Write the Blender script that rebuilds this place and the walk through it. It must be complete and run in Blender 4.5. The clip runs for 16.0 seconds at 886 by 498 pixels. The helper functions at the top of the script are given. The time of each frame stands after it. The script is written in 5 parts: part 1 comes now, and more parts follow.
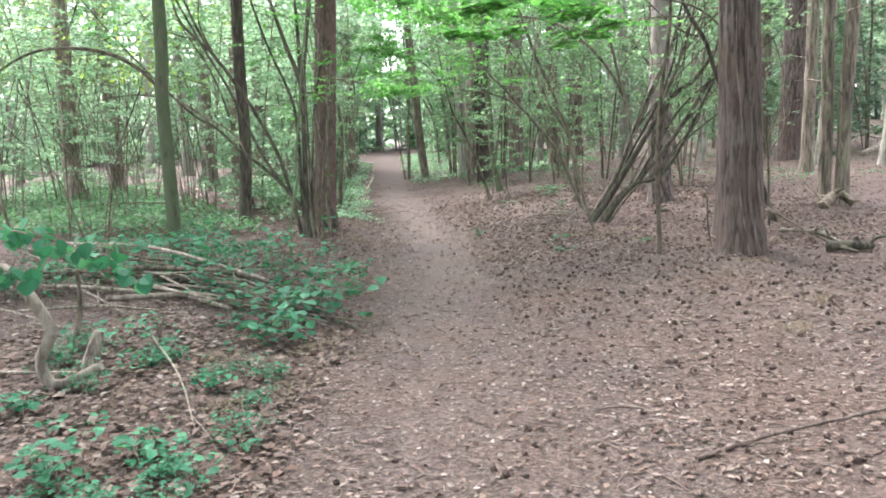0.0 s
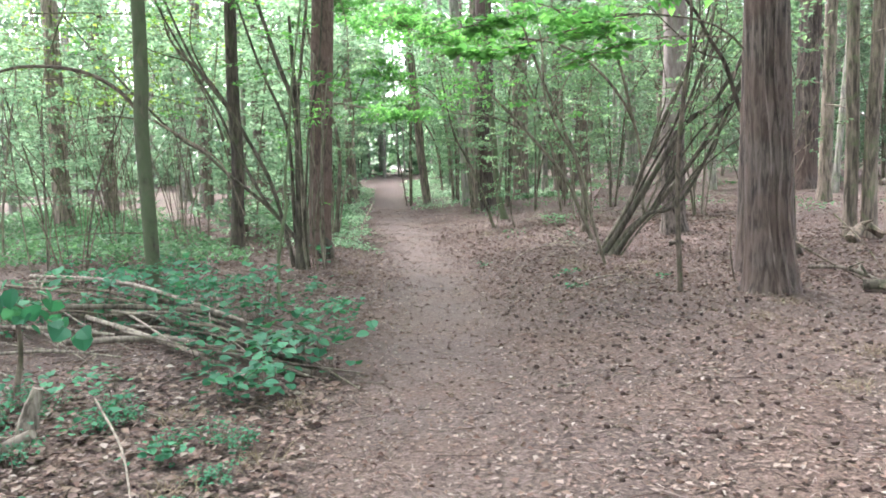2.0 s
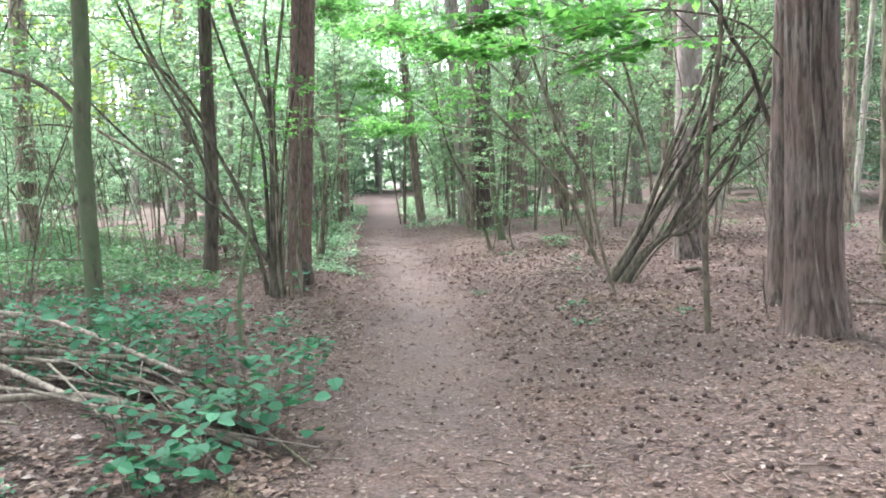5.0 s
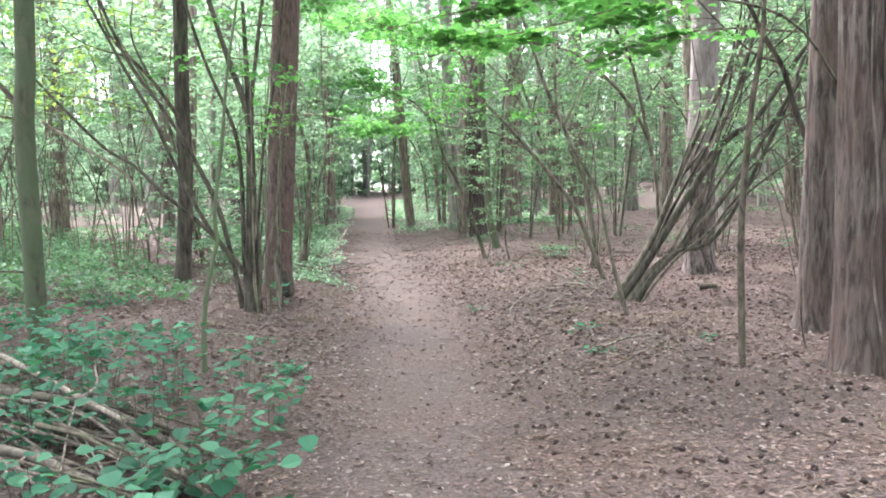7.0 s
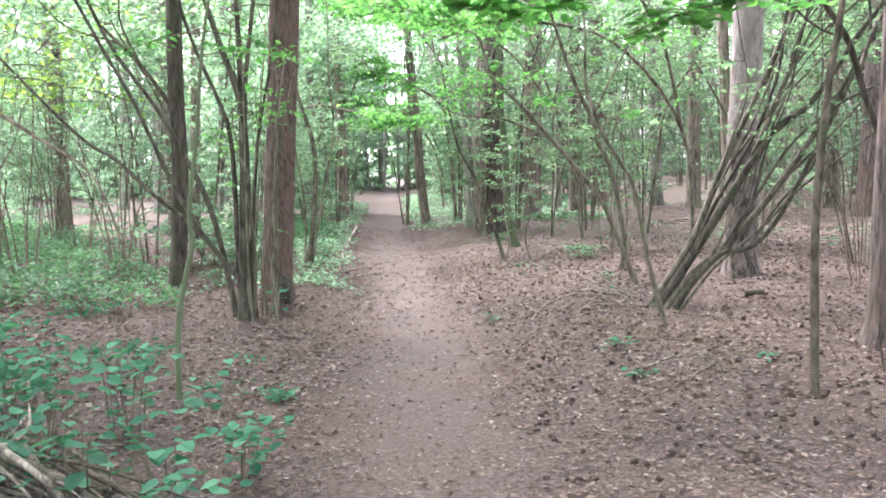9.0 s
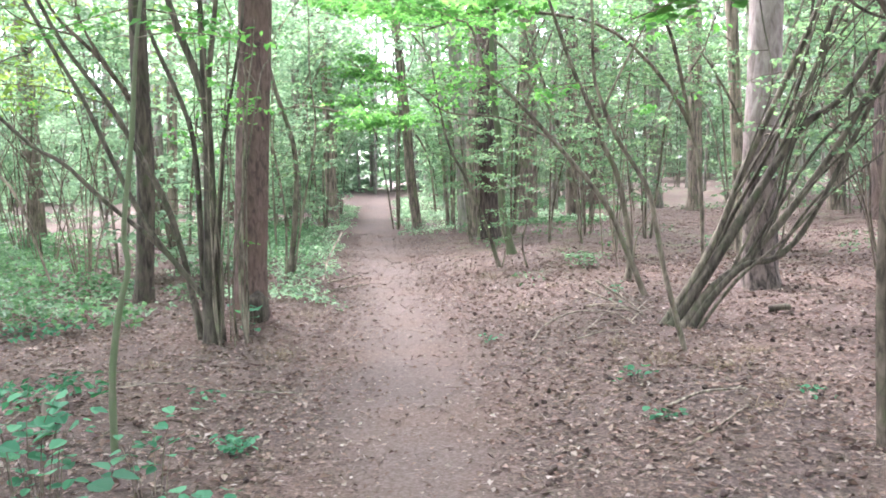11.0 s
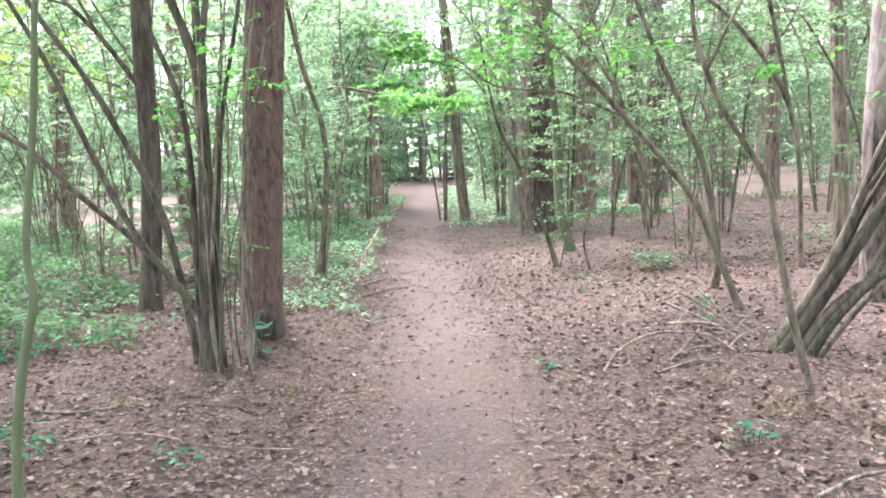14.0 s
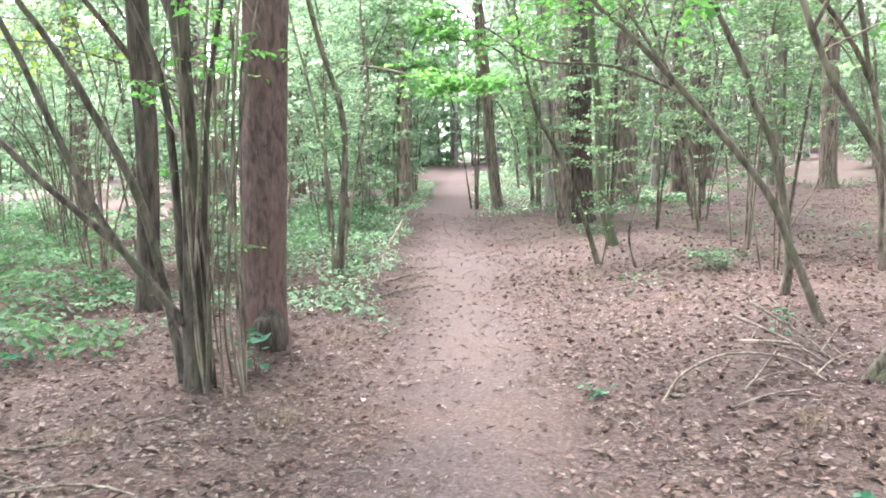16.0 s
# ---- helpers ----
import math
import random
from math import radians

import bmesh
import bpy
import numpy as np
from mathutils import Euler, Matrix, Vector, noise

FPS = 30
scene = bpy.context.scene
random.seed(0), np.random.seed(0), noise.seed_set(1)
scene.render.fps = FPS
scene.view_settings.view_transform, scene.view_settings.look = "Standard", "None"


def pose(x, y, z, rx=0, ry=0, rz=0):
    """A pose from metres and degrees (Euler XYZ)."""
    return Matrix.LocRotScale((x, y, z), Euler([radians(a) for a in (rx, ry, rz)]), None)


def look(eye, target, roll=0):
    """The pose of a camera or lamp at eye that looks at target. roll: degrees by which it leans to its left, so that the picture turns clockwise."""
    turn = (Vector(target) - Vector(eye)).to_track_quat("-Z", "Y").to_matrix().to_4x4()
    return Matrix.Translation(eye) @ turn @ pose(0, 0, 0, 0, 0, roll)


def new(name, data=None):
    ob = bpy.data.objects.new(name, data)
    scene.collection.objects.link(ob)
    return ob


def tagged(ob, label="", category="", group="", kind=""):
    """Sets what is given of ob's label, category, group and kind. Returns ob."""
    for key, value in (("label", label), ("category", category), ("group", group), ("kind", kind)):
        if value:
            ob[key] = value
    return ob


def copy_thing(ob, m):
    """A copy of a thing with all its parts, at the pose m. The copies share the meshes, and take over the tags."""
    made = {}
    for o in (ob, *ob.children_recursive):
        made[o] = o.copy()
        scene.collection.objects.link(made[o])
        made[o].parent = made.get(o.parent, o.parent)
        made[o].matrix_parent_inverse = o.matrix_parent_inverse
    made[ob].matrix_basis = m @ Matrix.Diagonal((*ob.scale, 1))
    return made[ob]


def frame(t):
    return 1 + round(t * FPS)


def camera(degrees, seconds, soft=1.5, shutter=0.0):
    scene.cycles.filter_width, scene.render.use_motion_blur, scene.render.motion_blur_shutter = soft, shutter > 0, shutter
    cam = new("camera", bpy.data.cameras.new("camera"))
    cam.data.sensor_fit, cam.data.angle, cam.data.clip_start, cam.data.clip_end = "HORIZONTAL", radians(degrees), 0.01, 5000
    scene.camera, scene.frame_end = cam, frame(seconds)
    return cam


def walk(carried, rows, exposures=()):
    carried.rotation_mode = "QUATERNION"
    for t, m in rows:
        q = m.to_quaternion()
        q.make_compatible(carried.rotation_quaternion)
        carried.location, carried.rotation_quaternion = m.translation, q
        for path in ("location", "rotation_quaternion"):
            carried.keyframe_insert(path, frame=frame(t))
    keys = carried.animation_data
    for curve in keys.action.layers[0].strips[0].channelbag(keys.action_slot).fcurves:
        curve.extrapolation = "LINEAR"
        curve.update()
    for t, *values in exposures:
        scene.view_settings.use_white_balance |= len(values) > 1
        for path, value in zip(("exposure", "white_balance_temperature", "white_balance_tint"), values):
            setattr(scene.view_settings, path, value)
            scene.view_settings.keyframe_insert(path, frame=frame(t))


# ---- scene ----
cam = camera(60.0, 16.0, soft=1.8)
PATH = [
    (0, (0.077, 0.138, 1.532), (0.068, 2.118, 1.251), -2.7),
    (0.5, (0.055, 0.296, 1.52), (0.062, 2.277, 1.249), -2.4),
    (1, (0.059, 0.429, 1.509), (0.085, 2.412, 1.249), -2.5),
    (1.5, (0.068, 0.668, 1.535), (0.07, 2.654, 1.304), -2.5),
    (2, (0.106, 0.856, 1.542), (0.092, 2.844, 1.327), -2.4),
    (2.5, (0.095, 1.063, 1.538), (0.089, 3.053, 1.339), -2.3),
    (3, (0.071, 1.275, 1.556), (0.104, 3.265, 1.36), -2.2),
    (3.5, (0.099, 1.479, 1.548), (0.115, 3.471, 1.366), -2.3),
    (4, (0.171, 1.685, 1.572), (0.17, 3.676, 1.391), -2.2),
    (4.2, (0.194, 1.737, 1.551), (0.192, 3.729, 1.376), -2.3),
    (6.3, (0.182, 2.601, 1.559), (0.177, 4.594, 1.386), -1.4),
    (6.5, (0.162, 2.696, 1.561), (0.164, 4.69, 1.404), -1.2),
    (7, (0.119, 2.908, 1.59), (0.146, 4.901, 1.421), -1.2),
    (7.5, (0.123, 3.119, 1.576), (0.15, 5.112, 1.403), -1.3),
    (8, (0.188, 3.378, 1.587), (0.169, 5.368, 1.395), -1.7),
    (8.5, (0.19, 3.588, 1.575), (0.154, 5.579, 1.392), -1.5),
    (9, (0.159, 3.839, 1.592), (0.141, 5.83, 1.41), -1.4),
    (9.2, (0.162, 3.929, 1.595), (0.153, 5.922, 1.421), -1.9),
    (11.3, (0.195, 4.88, 1.619), (0.195, 6.872, 1.441), -1.7),
    (11.5, (0.205, 4.991, 1.595), (0.197, 6.983, 1.422), -1.6),
    (12, (0.269, 5.229, 1.61), (0.211, 7.22, 1.425), -1.9),
    (12.5, (0.264, 5.44, 1.599), (0.19, 7.43, 1.41), -1.3),
    (13, (0.2, 5.681, 1.625), (0.134, 7.67, 1.427), -1.4),
    (13.5, (0.174, 5.9, 1.619), (0.097, 7.888, 1.417), -1.8),
    (14, (0.215, 6.175, 1.629), (0.081, 8.16, 1.423), -2.1),
    (14.5, (0.183, 6.416, 1.617), (0.034, 8.4, 1.407), -2.0),
    (15, (0.128, 6.671, 1.642), (-0.016, 8.653, 1.42), -2.0),
    (15.5, (0.133, 6.896, 1.63), (-0.042, 8.875, 1.401), -2.0),
    (16, (0.188, 7.149, 1.643), (-0.03, 9.123, 1.401), -1.9),
]
walk(cam, [(t, look(eye, target, roll)) for t, eye, target, roll in PATH], [(0.0, 3.24, 6120, 17), (8.0, 3.5, 6000, 21), (16.0, 3.78, 6150, 25)])

# ---- world and light ----
SUN_ELEV, SUN_TURN = 58.0, 325.0


def make_world():
    world = bpy.data.worlds.new("sky")
    world.use_nodes = True
    scene.world = world
    nt = world.node_tree
    nt.nodes.clear()
    sky = nt.nodes.new("ShaderNodeTexSky")
    sky.sky_type, sky.sun_disc = "NISHITA", False
    sky.sun_elevation, sky.sun_rotation = radians(SUN_ELEV), radians(SUN_TURN)
    sky.dust_density, sky.ozone_density = 4.0, 0.6
    soft = nt.nodes.new("ShaderNodeHueSaturation")
    soft.inputs["Saturation"].default_value = 0.25
    bg = nt.nodes.new("ShaderNodeBackground")
    bg.inputs["Strength"].default_value = 0.15
    out = nt.nodes.new("ShaderNodeOutputWorld")
    nt.links.new(sky.outputs[0], soft.inputs["Color"])
    nt.links.new(soft.outputs[0], bg.inputs["Color"])
    nt.links.new(bg.outputs[0], out.inputs[0])
    lamp = bpy.data.lights.new("sun", "SUN")
    lamp.energy, lamp.angle, lamp.color = 0.9, radians(30), (1.0, 0.96, 0.9)
    sun = new("sun", lamp)
    a, e = radians(SUN_TURN), radians(SUN_ELEV)
    way = Vector((math.sin(a) * math.cos(e), math.cos(a) * math.cos(e), math.sin(e)))
    sun.matrix_world = Matrix.Translation((0, 0, 30)) @ way.to_track_quat("Z", "Y").to_matrix().to_4x4()


make_world()


# ---- materials ----
def ramp_node(nt, stops):
    r = nt.nodes.new("ShaderNodeValToRGB")
    el = r.color_ramp.elements
    while len(el) < len(stops):
        el.new(0.5)
    for e, (p, c) in zip(el, stops):
        e.position, e.color = p, (*c, 1)
    return r


def noise_node(nt, scale, detail=4, rough=0.6, vec=None):
    n = nt.nodes.new("ShaderNodeTexNoise")
    n.inputs["Scale"].default_value, n.inputs["Detail"].default_value, n.inputs["Roughness"].default_value = scale, detail, rough
    if vec:
        nt.links.new(vec, n.inputs["Vector"])
    return n


def base_mat(name, rough=0.9):
    m = bpy.data.materials.new(name)
    m.use_nodes = True
    nt = m.node_tree
    b = nt.nodes["Principled BSDF"]
    b.inputs["Roughness"].default_value = rough
    b.inputs["Specular IOR Level"].default_value = 0.25
    return m, nt, b


def mix_color(nt, fac, a, b, mode="MIX"):
    m = nt.nodes.new("ShaderNodeMix")
    m.data_type, m.blend_type = "RGBA", mode
    for key, v in ((0, fac), (6, a), (7, b)):
        if hasattr(v, "is_linked"):
            nt.links.new(v, m.inputs[key])
        else:
            m.inputs[key].default_value = v if key == 0 else (*v, 1)
    return m.outputs[2]


def bark_mat(name, dark, light, moss=None, moss_amount=0.5, stretch=0.12, scale=14, bump=0.6, rust=None, pale_above=None):
    """Bark with long furrows, patches of moss or rust, and relief."""
    m, nt, b = base_mat(name, 0.92)
    co = nt.nodes.new("ShaderNodeTexCoord")
    mp = nt.nodes.new("ShaderNodeMapping")
    mp.inputs["Scale"].default_value = (1, 1, stretch)
    nt.links.new(co.outputs["Object"], mp.inputs[0])
    n = noise_node(nt, scale, 6, 0.65, mp.outputs[0])
    n.inputs["Distortion"].default_value = 0.6
    r = ramp_node(nt, [(0.38, dark), (0.50, tuple((x + y) / 2 for x, y in zip(dark, light))), (0.62, light)])
    nt.links.new(n.outputs[0], r.inputs[0])
    c = r.outputs[0]
    big = noise_node(nt, 1.6, 3, 0.6, co.outputs["Object"])
    if rust:
        rr = ramp_node(nt, [(0.45, (0, 0, 0)), (0.62, (0.7, 0.7, 0.7))])
        nt.links.new(big.outputs[0], rr.inputs[0])
        c = mix_color(nt, rr.outputs[0], c, mix_color(nt, 0.75, c, rust))
    if pale_above:
        sep = nt.nodes.new("ShaderNodeSeparateXYZ")
        nt.links.new(co.outputs["Object"], sep.inputs[0])
        up = nt.nodes.new("ShaderNodeMapRange")
        up.inputs[1].default_value, up.inputs[2].default_value = pale_above - 0.3, pale_above + 0.3
        nt.links.new(sep.outputs[2], up.inputs[0])
        pale = ramp_node(nt, [(0.35, (0.12, 0.095, 0.088)), (0.7, (0.26, 0.225, 0.21))])
        nt.links.new(n.outputs[0], pale.inputs[0])
        c = mix_color(nt, up.outputs[0], c, pale.outputs[0])
    if moss:
        fine = noise_node(nt, 4.5, 5, 0.7, co.outputs["Object"])
        mr = ramp_node(nt, [(0.62 - 0.3 * moss_amount, (0, 0, 0)), (0.80 - 0.3 * moss_amount, (0.85, 0.85, 0.85))])
        nt.links.new(fine.outputs[0], mr.inputs[0])
        c = mix_color(nt, mr.outputs[0], c, moss)
    rnd = nt.nodes.new("ShaderNodeObjectInfo")
    hsv = nt.nodes.new("ShaderNodeHueSaturation")
    mr2 = nt.nodes.new("ShaderNodeMapRange")
    mr2.inputs[3].default_value, mr2.inputs[4].default_value = 0.75, 1.3
    nt.links.new(rnd.outputs["Random"], mr2.inputs[0])
    nt.links.new(mr2.outputs[0], hsv.inputs["Value"])
    nt.links.new(c, hsv.inputs["Color"])
    nt.links.new(hsv.outputs[0], b.inputs["Base Color"])
    bp = nt.nodes.new("ShaderNodeBump")
    bp.inputs["Strength"].default_value, bp.inputs["Distance"].default_value = bump, 0.03
    nt.links.new(n.outputs[0], bp.inputs["Height"])
    nt.links.new(bp.outputs[0], b.inputs["Normal"])
    return m


def leaf_mat(name, a, b_col, glow=0.45, rough=0.55):
    """A leaf that lets light through; each leaf has its own shade between two greens."""
    m, nt, b = base_mat(name, rough)
    geo = nt.nodes.new("ShaderNodeNewGeometry")
    r = ramp_node(nt, [(0.0, tuple(0.72 * x for x in a)), (0.45, a), (1.0, b_col)])
    nt.links.new(geo.outputs["Random Per Island"], r.inputs[0])
    co = nt.nodes.new("ShaderNodeTexCoord")
    big = noise_node(nt, 0.7, 2, 0.5, co.outputs["Object"])
    br = nt.nodes.new("ShaderNodeMapRange")
    br.inputs[1].default_value, br.inputs[2].default_value = 0.3, 0.7
    br.inputs[3].default_value, br.inputs[4].default_value = 0.75, 1.25
    nt.links.new(big.outputs[0], br.inputs[0])
    hsv = nt.nodes.new("ShaderNodeHueSaturation")
    nt.links.new(br.outputs[0], hsv.inputs["Value"])
    nt.links.new(r.outputs[0], hsv.inputs["Color"])
    nt.links.new(hsv.outputs[0], b.inputs["Base Color"])
    t = nt.nodes.new("ShaderNodeBsdfTranslucent")
    warm = mix_color(nt, 0.6, hsv.outputs[0], (1.3, 1.45, 0.75), "MULTIPLY")
    nt.links.new(warm, t.inputs["Color"])
    mx = nt.nodes.new("ShaderNodeMixShader")
    mx.inputs[0].default_value = glow
    nt.links.new(b.outputs[0], mx.inputs[1])
    nt.links.new(t.outputs[0], mx.inputs[2])
    nt.links.new(mx.outputs[0], nt.nodes["Material Output"].inputs["Surface"])
    return m


def island_mat(name, stops, rough=0.85):
    m, nt, b = base_mat(name, rough)
    geo = nt.nodes.new("ShaderNodeNewGeometry")
    r = ramp_node(nt, stops)
    nt.links.new(geo.outputs["Random Per Island"], r.inputs[0])
    co = nt.nodes.new("ShaderNodeTexCoord")
    n = noise_node(nt, 60, 3, 0.6, co.outputs["Object"])
    c = mix_color(nt, 0.35, r.outputs[0], n.outputs[0], "SOFT_LIGHT")
    nt.links.new(c, b.inputs["Base Color"])
    return m


def path_x(y):
    """The middle of the trodden path."""
    return float(np.interp(y, PATH_Y, PATH_X))


PATH_Y = (-12, 0, 3, 7, 10, 12.7, 14.5, 20.4, 29.5, 43, 52, 62, 90)
PATH_X = (0.6, 0.1, 0.05, 0.05, -0.03, -0.25, -0.46, -1.08, -2.0, -2.95, -3.6, -4.0, -4.2)
RISE_Y = (-30, 14, 29, 53, 90, 400)
RISE_Z = (0.0, 0.0, 0.2, 0.62, 1.3, 1.5)


def ground(x, y):
    """Height of the forest floor: a shallow trough for the path, a rise to the right and ahead."""
    x, y = np.asarray(x, float), np.asarray(y, float)
    d = np.abs(x - np.interp(y, PATH_Y, PATH_X))
    s = np.clip((d - 0.45) / 1.9, 0, 1)
    z = 0.035 + 0.13 * s * s * (3 - 2 * s) + np.interp(y, RISE_Y, RISE_Z)
    z = z + 0.045 * np.clip(x - 3.5, 0, 14) * np.clip((y - 4) / 10, 0, 1) + 0.01 * np.clip(-x - 4, 0, 10)
    z = z + 0.10 * np.clip((x - 1.2) / 1.2, 0, 1) * np.clip((y - 11.6) / 2.2, 0, 1)
    z = z + 0.11 * np.exp(-((x + 2.3) ** 2 + (y - 13.5) ** 2) / 0.9) + 0.03 * np.exp(-((x - 3.3) ** 2 + (y - 8.4) ** 2) / 0.5)
    z = z + 0.025 * np.sin(x * 1.3 + y * 0.7) * s + 0.018 * np.sin(x * 2.9 - y * 1.9 + 1) * s + 0.008 * np.sin(x * 6.1 + y * 5.3)
    return z


def gz(x, y):
    return float(ground(x, y))


def ground_mat():
    m, nt, b = base_mat("forest_floor", 0.95)
    co = nt.nodes.new("ShaderNodeTexCoord")
    obj = co.outputs["Object"]
    fine = noise_node(nt, 42, 8, 0.75, obj)
    mid = noise_node(nt, 9, 5, 0.65, obj)
    big = noise_node(nt, 0.8, 4, 0.6, obj)
    litter = ramp_node(nt, [(0.30, (0.026, 0.019, 0.016)), (0.44, (0.060, 0.043, 0.036)), (0.55, (0.104, 0.076, 0.065)), (0.66, (0.175, 0.136, 0.118))])
    nt.links.new(fine.outputs[0], litter.inputs[0])
    soil = ramp_node(nt, [(0.34, (0.058, 0.041, 0.035)), (0.50, (0.100, 0.075, 0.065)), (0.66, (0.165, 0.131, 0.116))])
    nt.links.new(fine.outputs[0], soil.inputs[0])
    at = nt.nodes.new("ShaderNodeAttribute")
    at.attribute_name = "trodden"
    add = nt.nodes.new("ShaderNodeMath")
    add.operation = "MULTIPLY_ADD"
    add.inputs[1].default_value, add.inputs[2].default_value = 0.7, -0.35
    nt.links.new(mid.outputs[0], add.inputs[0])
    fac = nt.nodes.new("ShaderNodeMath")
    fac.operation, fac.use_clamp = "ADD", True
    nt.links.new(at.outputs["Fac"], fac.inputs[0])
    nt.links.new(add.outputs[0], fac.inputs[1])
    c = mix_color(nt, fac.outputs[0], litter.outputs[0], soil.outputs[0])
    tint = ramp_node(nt, [(0.36, (0.88, 0.89, 0.92)), (0.5, (1, 1, 1)), (0.64, (1.06, 1.0, 0.95))])
    nt.links.new(big.outputs[0], tint.inputs[0])
    c = mix_color(nt, 1.0, c, tint.outputs[0], "MULTIPLY")
    grass = noise_node(nt, 1.7, 6, 0.7, obj)
    gr = ramp_node(nt, [(0.52, (0, 0, 0)), (0.66, (0.55, 0.55, 0.55))])
    nt.links.new(grass.outputs[0], gr.inputs[0])
    wild = nt.nodes.new("ShaderNodeAttribute")
    wild.attribute_name = "wild"
    gm = mix_color(nt, 1.0, gr.outputs[0], wild.outputs["Color"], "MULTIPLY")
    c = mix_color(nt, gm, c, (0.10, 0.14, 0.06))
    nt.links.new(c, b.inputs["Base Color"])
    bp = nt.nodes.new("ShaderNodeBump")
    bp.inputs["Strength"].default_value, bp.inputs["Distance"].default_value = 0.7, 0.02
    nt.links.new(fine.outputs[0], bp.inputs["Height"])
    nt.links.new(bp.outputs[0], b.inputs["Normal"])
    return m


M_GROUND = ground_mat()
M_PINE = bark_mat("pine_bark", (0.030, 0.024, 0.021), (0.150, 0.120, 0.104), stretch=0.15, scale=22, bump=0.7, rust=(0.105, 0.0672, 0.0544))
M_PINE_PALE = bark_mat("pale_pine_bark", (0.0218, 0.0177, 0.015), (0.136, 0.109, 0.0952), stretch=0.3, scale=16, bump=0.7, pale_above=2.0)
M_RED = bark_mat("red_bark", (0.050, 0.035, 0.030), (0.125, 0.088, 0.075), stretch=0.3, scale=24, bump=0.4, rust=(0.105, 0.067, 0.055))
# M_DARK is lifted in brightness to stand in for haze between the trunks
M_DARK = bark_mat("dark_bark", (0.0546, 0.0444, 0.0376), (0.239, 0.194, 0.156), moss=(0.114, 0.139, 0.0708), moss_amount=0.35, stretch=0.15, scale=18)
# the M_DARK colours at about 0.44 of their brightness, moss included
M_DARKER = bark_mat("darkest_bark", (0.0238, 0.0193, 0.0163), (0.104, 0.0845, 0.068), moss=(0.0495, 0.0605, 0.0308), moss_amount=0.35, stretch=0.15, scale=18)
M_GREEN = bark_mat("algae_bark", (0.0408, 0.0381, 0.0272), (0.129, 0.12, 0.0867), moss=(0.0816, 0.105, 0.0571), moss_amount=0.95, stretch=0.3, scale=12, bump=0.3)
M_HAZEL = bark_mat("hazel_bark", (0.0462, 0.0399, 0.0294), (0.189, 0.164, 0.126), moss=(0.116, 0.143, 0.0735), moss_amount=0.35, stretch=0.25, scale=16, bump=0.4)
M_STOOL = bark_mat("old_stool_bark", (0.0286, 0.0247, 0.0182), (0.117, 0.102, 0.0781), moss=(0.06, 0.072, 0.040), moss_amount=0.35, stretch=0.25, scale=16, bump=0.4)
M_TWIG = bark_mat("twig_bark", (0.045, 0.036, 0.027), (0.18, 0.144, 0.112), moss=(0.09, 0.108, 0.054), moss_amount=0.3, stretch=0.4, scale=16, bump=0.3)
M_STRAW = island_mat("dry_grass_blade", [(0.0, (0.096, 0.072, 0.042)), (1.0, (0.204, 0.168, 0.108))])
# grey-green bark for distant trunks, with the haze put into its light tones
M_GREY = bark_mat("hazed_bark", (0.085, 0.08, 0.068), (0.30, 0.275, 0.24), moss=(0.17, 0.20, 0.125), moss_amount=0.5, stretch=0.15, scale=16)
M_DEAD = bark_mat("dead_wood", (0.056, 0.0464, 0.0368), (0.24, 0.208, 0.168), moss=(0.08, 0.096, 0.056), moss_amount=0.3, stretch=0.2, scale=20, bump=0.6)
M_BARE = bark_mat("bare_wood", (0.0975, 0.0788, 0.0638), (0.27, 0.232, 0.188), stretch=0.15, scale=14, bump=0.4)
M_LEAF = leaf_mat("hazel_leaf", (0.11, 0.19, 0.125), (0.21, 0.323, 0.188), 0.55)
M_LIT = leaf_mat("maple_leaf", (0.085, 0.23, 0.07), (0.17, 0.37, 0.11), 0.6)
M_TEAL = leaf_mat("elder_leaf", (0.030, 0.135, 0.072), (0.068, 0.215, 0.118), 0.35, 0.65)
M_FERN = leaf_mat("undergrowth_leaf", (0.07, 0.155, 0.08), (0.145, 0.265, 0.145), 0.4)
# haze and brightness of the deep wood are put into this pale, bluish green
M_FAR = leaf_mat("hazed_leaf", (0.165, 0.265, 0.20), (0.305, 0.42, 0.33), 0.6)
# darker copy of the M_FAR leaf; shade on the right is in its colour
M_SHADE = leaf_mat("shaded_leaf", (0.12, 0.18, 0.135), (0.205, 0.28, 0.215), 0.5)
# yellow light on the left boughs is mixed into the leaf green
M_BOUGH = leaf_mat("lit_bough_leaf", (0.13, 0.225, 0.05), (0.29, 0.38, 0.10), 0.55)
M_CANOPY = leaf_mat("canopy_leaf", (0.11, 0.21, 0.125), (0.205, 0.33, 0.195), 0.55)
M_LITTER = island_mat("dry_leaf", [(0.0, (0.050, 0.033, 0.027)), (0.25, (0.105, 0.065, 0.049)), (0.5, (0.112, 0.082, 0.070)), (0.75, (0.180, 0.125, 0.098)), (0.9, (0.205, 0.162, 0.137)), (0.97, (0.20, 0.165, 0.14)), (1.0, (0.29, 0.25, 0.22))])
M_NEEDLE = island_mat("dry_needle", [(0.0, (0.0168, 0.0112, 0.0101)), (0.4, (0.0616, 0.0426, 0.0358)), (0.75, (0.134, 0.101, 0.0874)), (1.0, (0.28, 0.235, 0.202))])
M_CONE = island_mat("cone_scale", [(0.0, (0.022, 0.015, 0.013)), (1.0, (0.075, 0.050, 0.042))])
M_TWIGLITTER = island_mat("dry_twig", [(0.0, (0.045, 0.03, 0.0248)), (0.6, (0.105, 0.075, 0.0622)), (1.0, (0.21, 0.173, 0.143))])


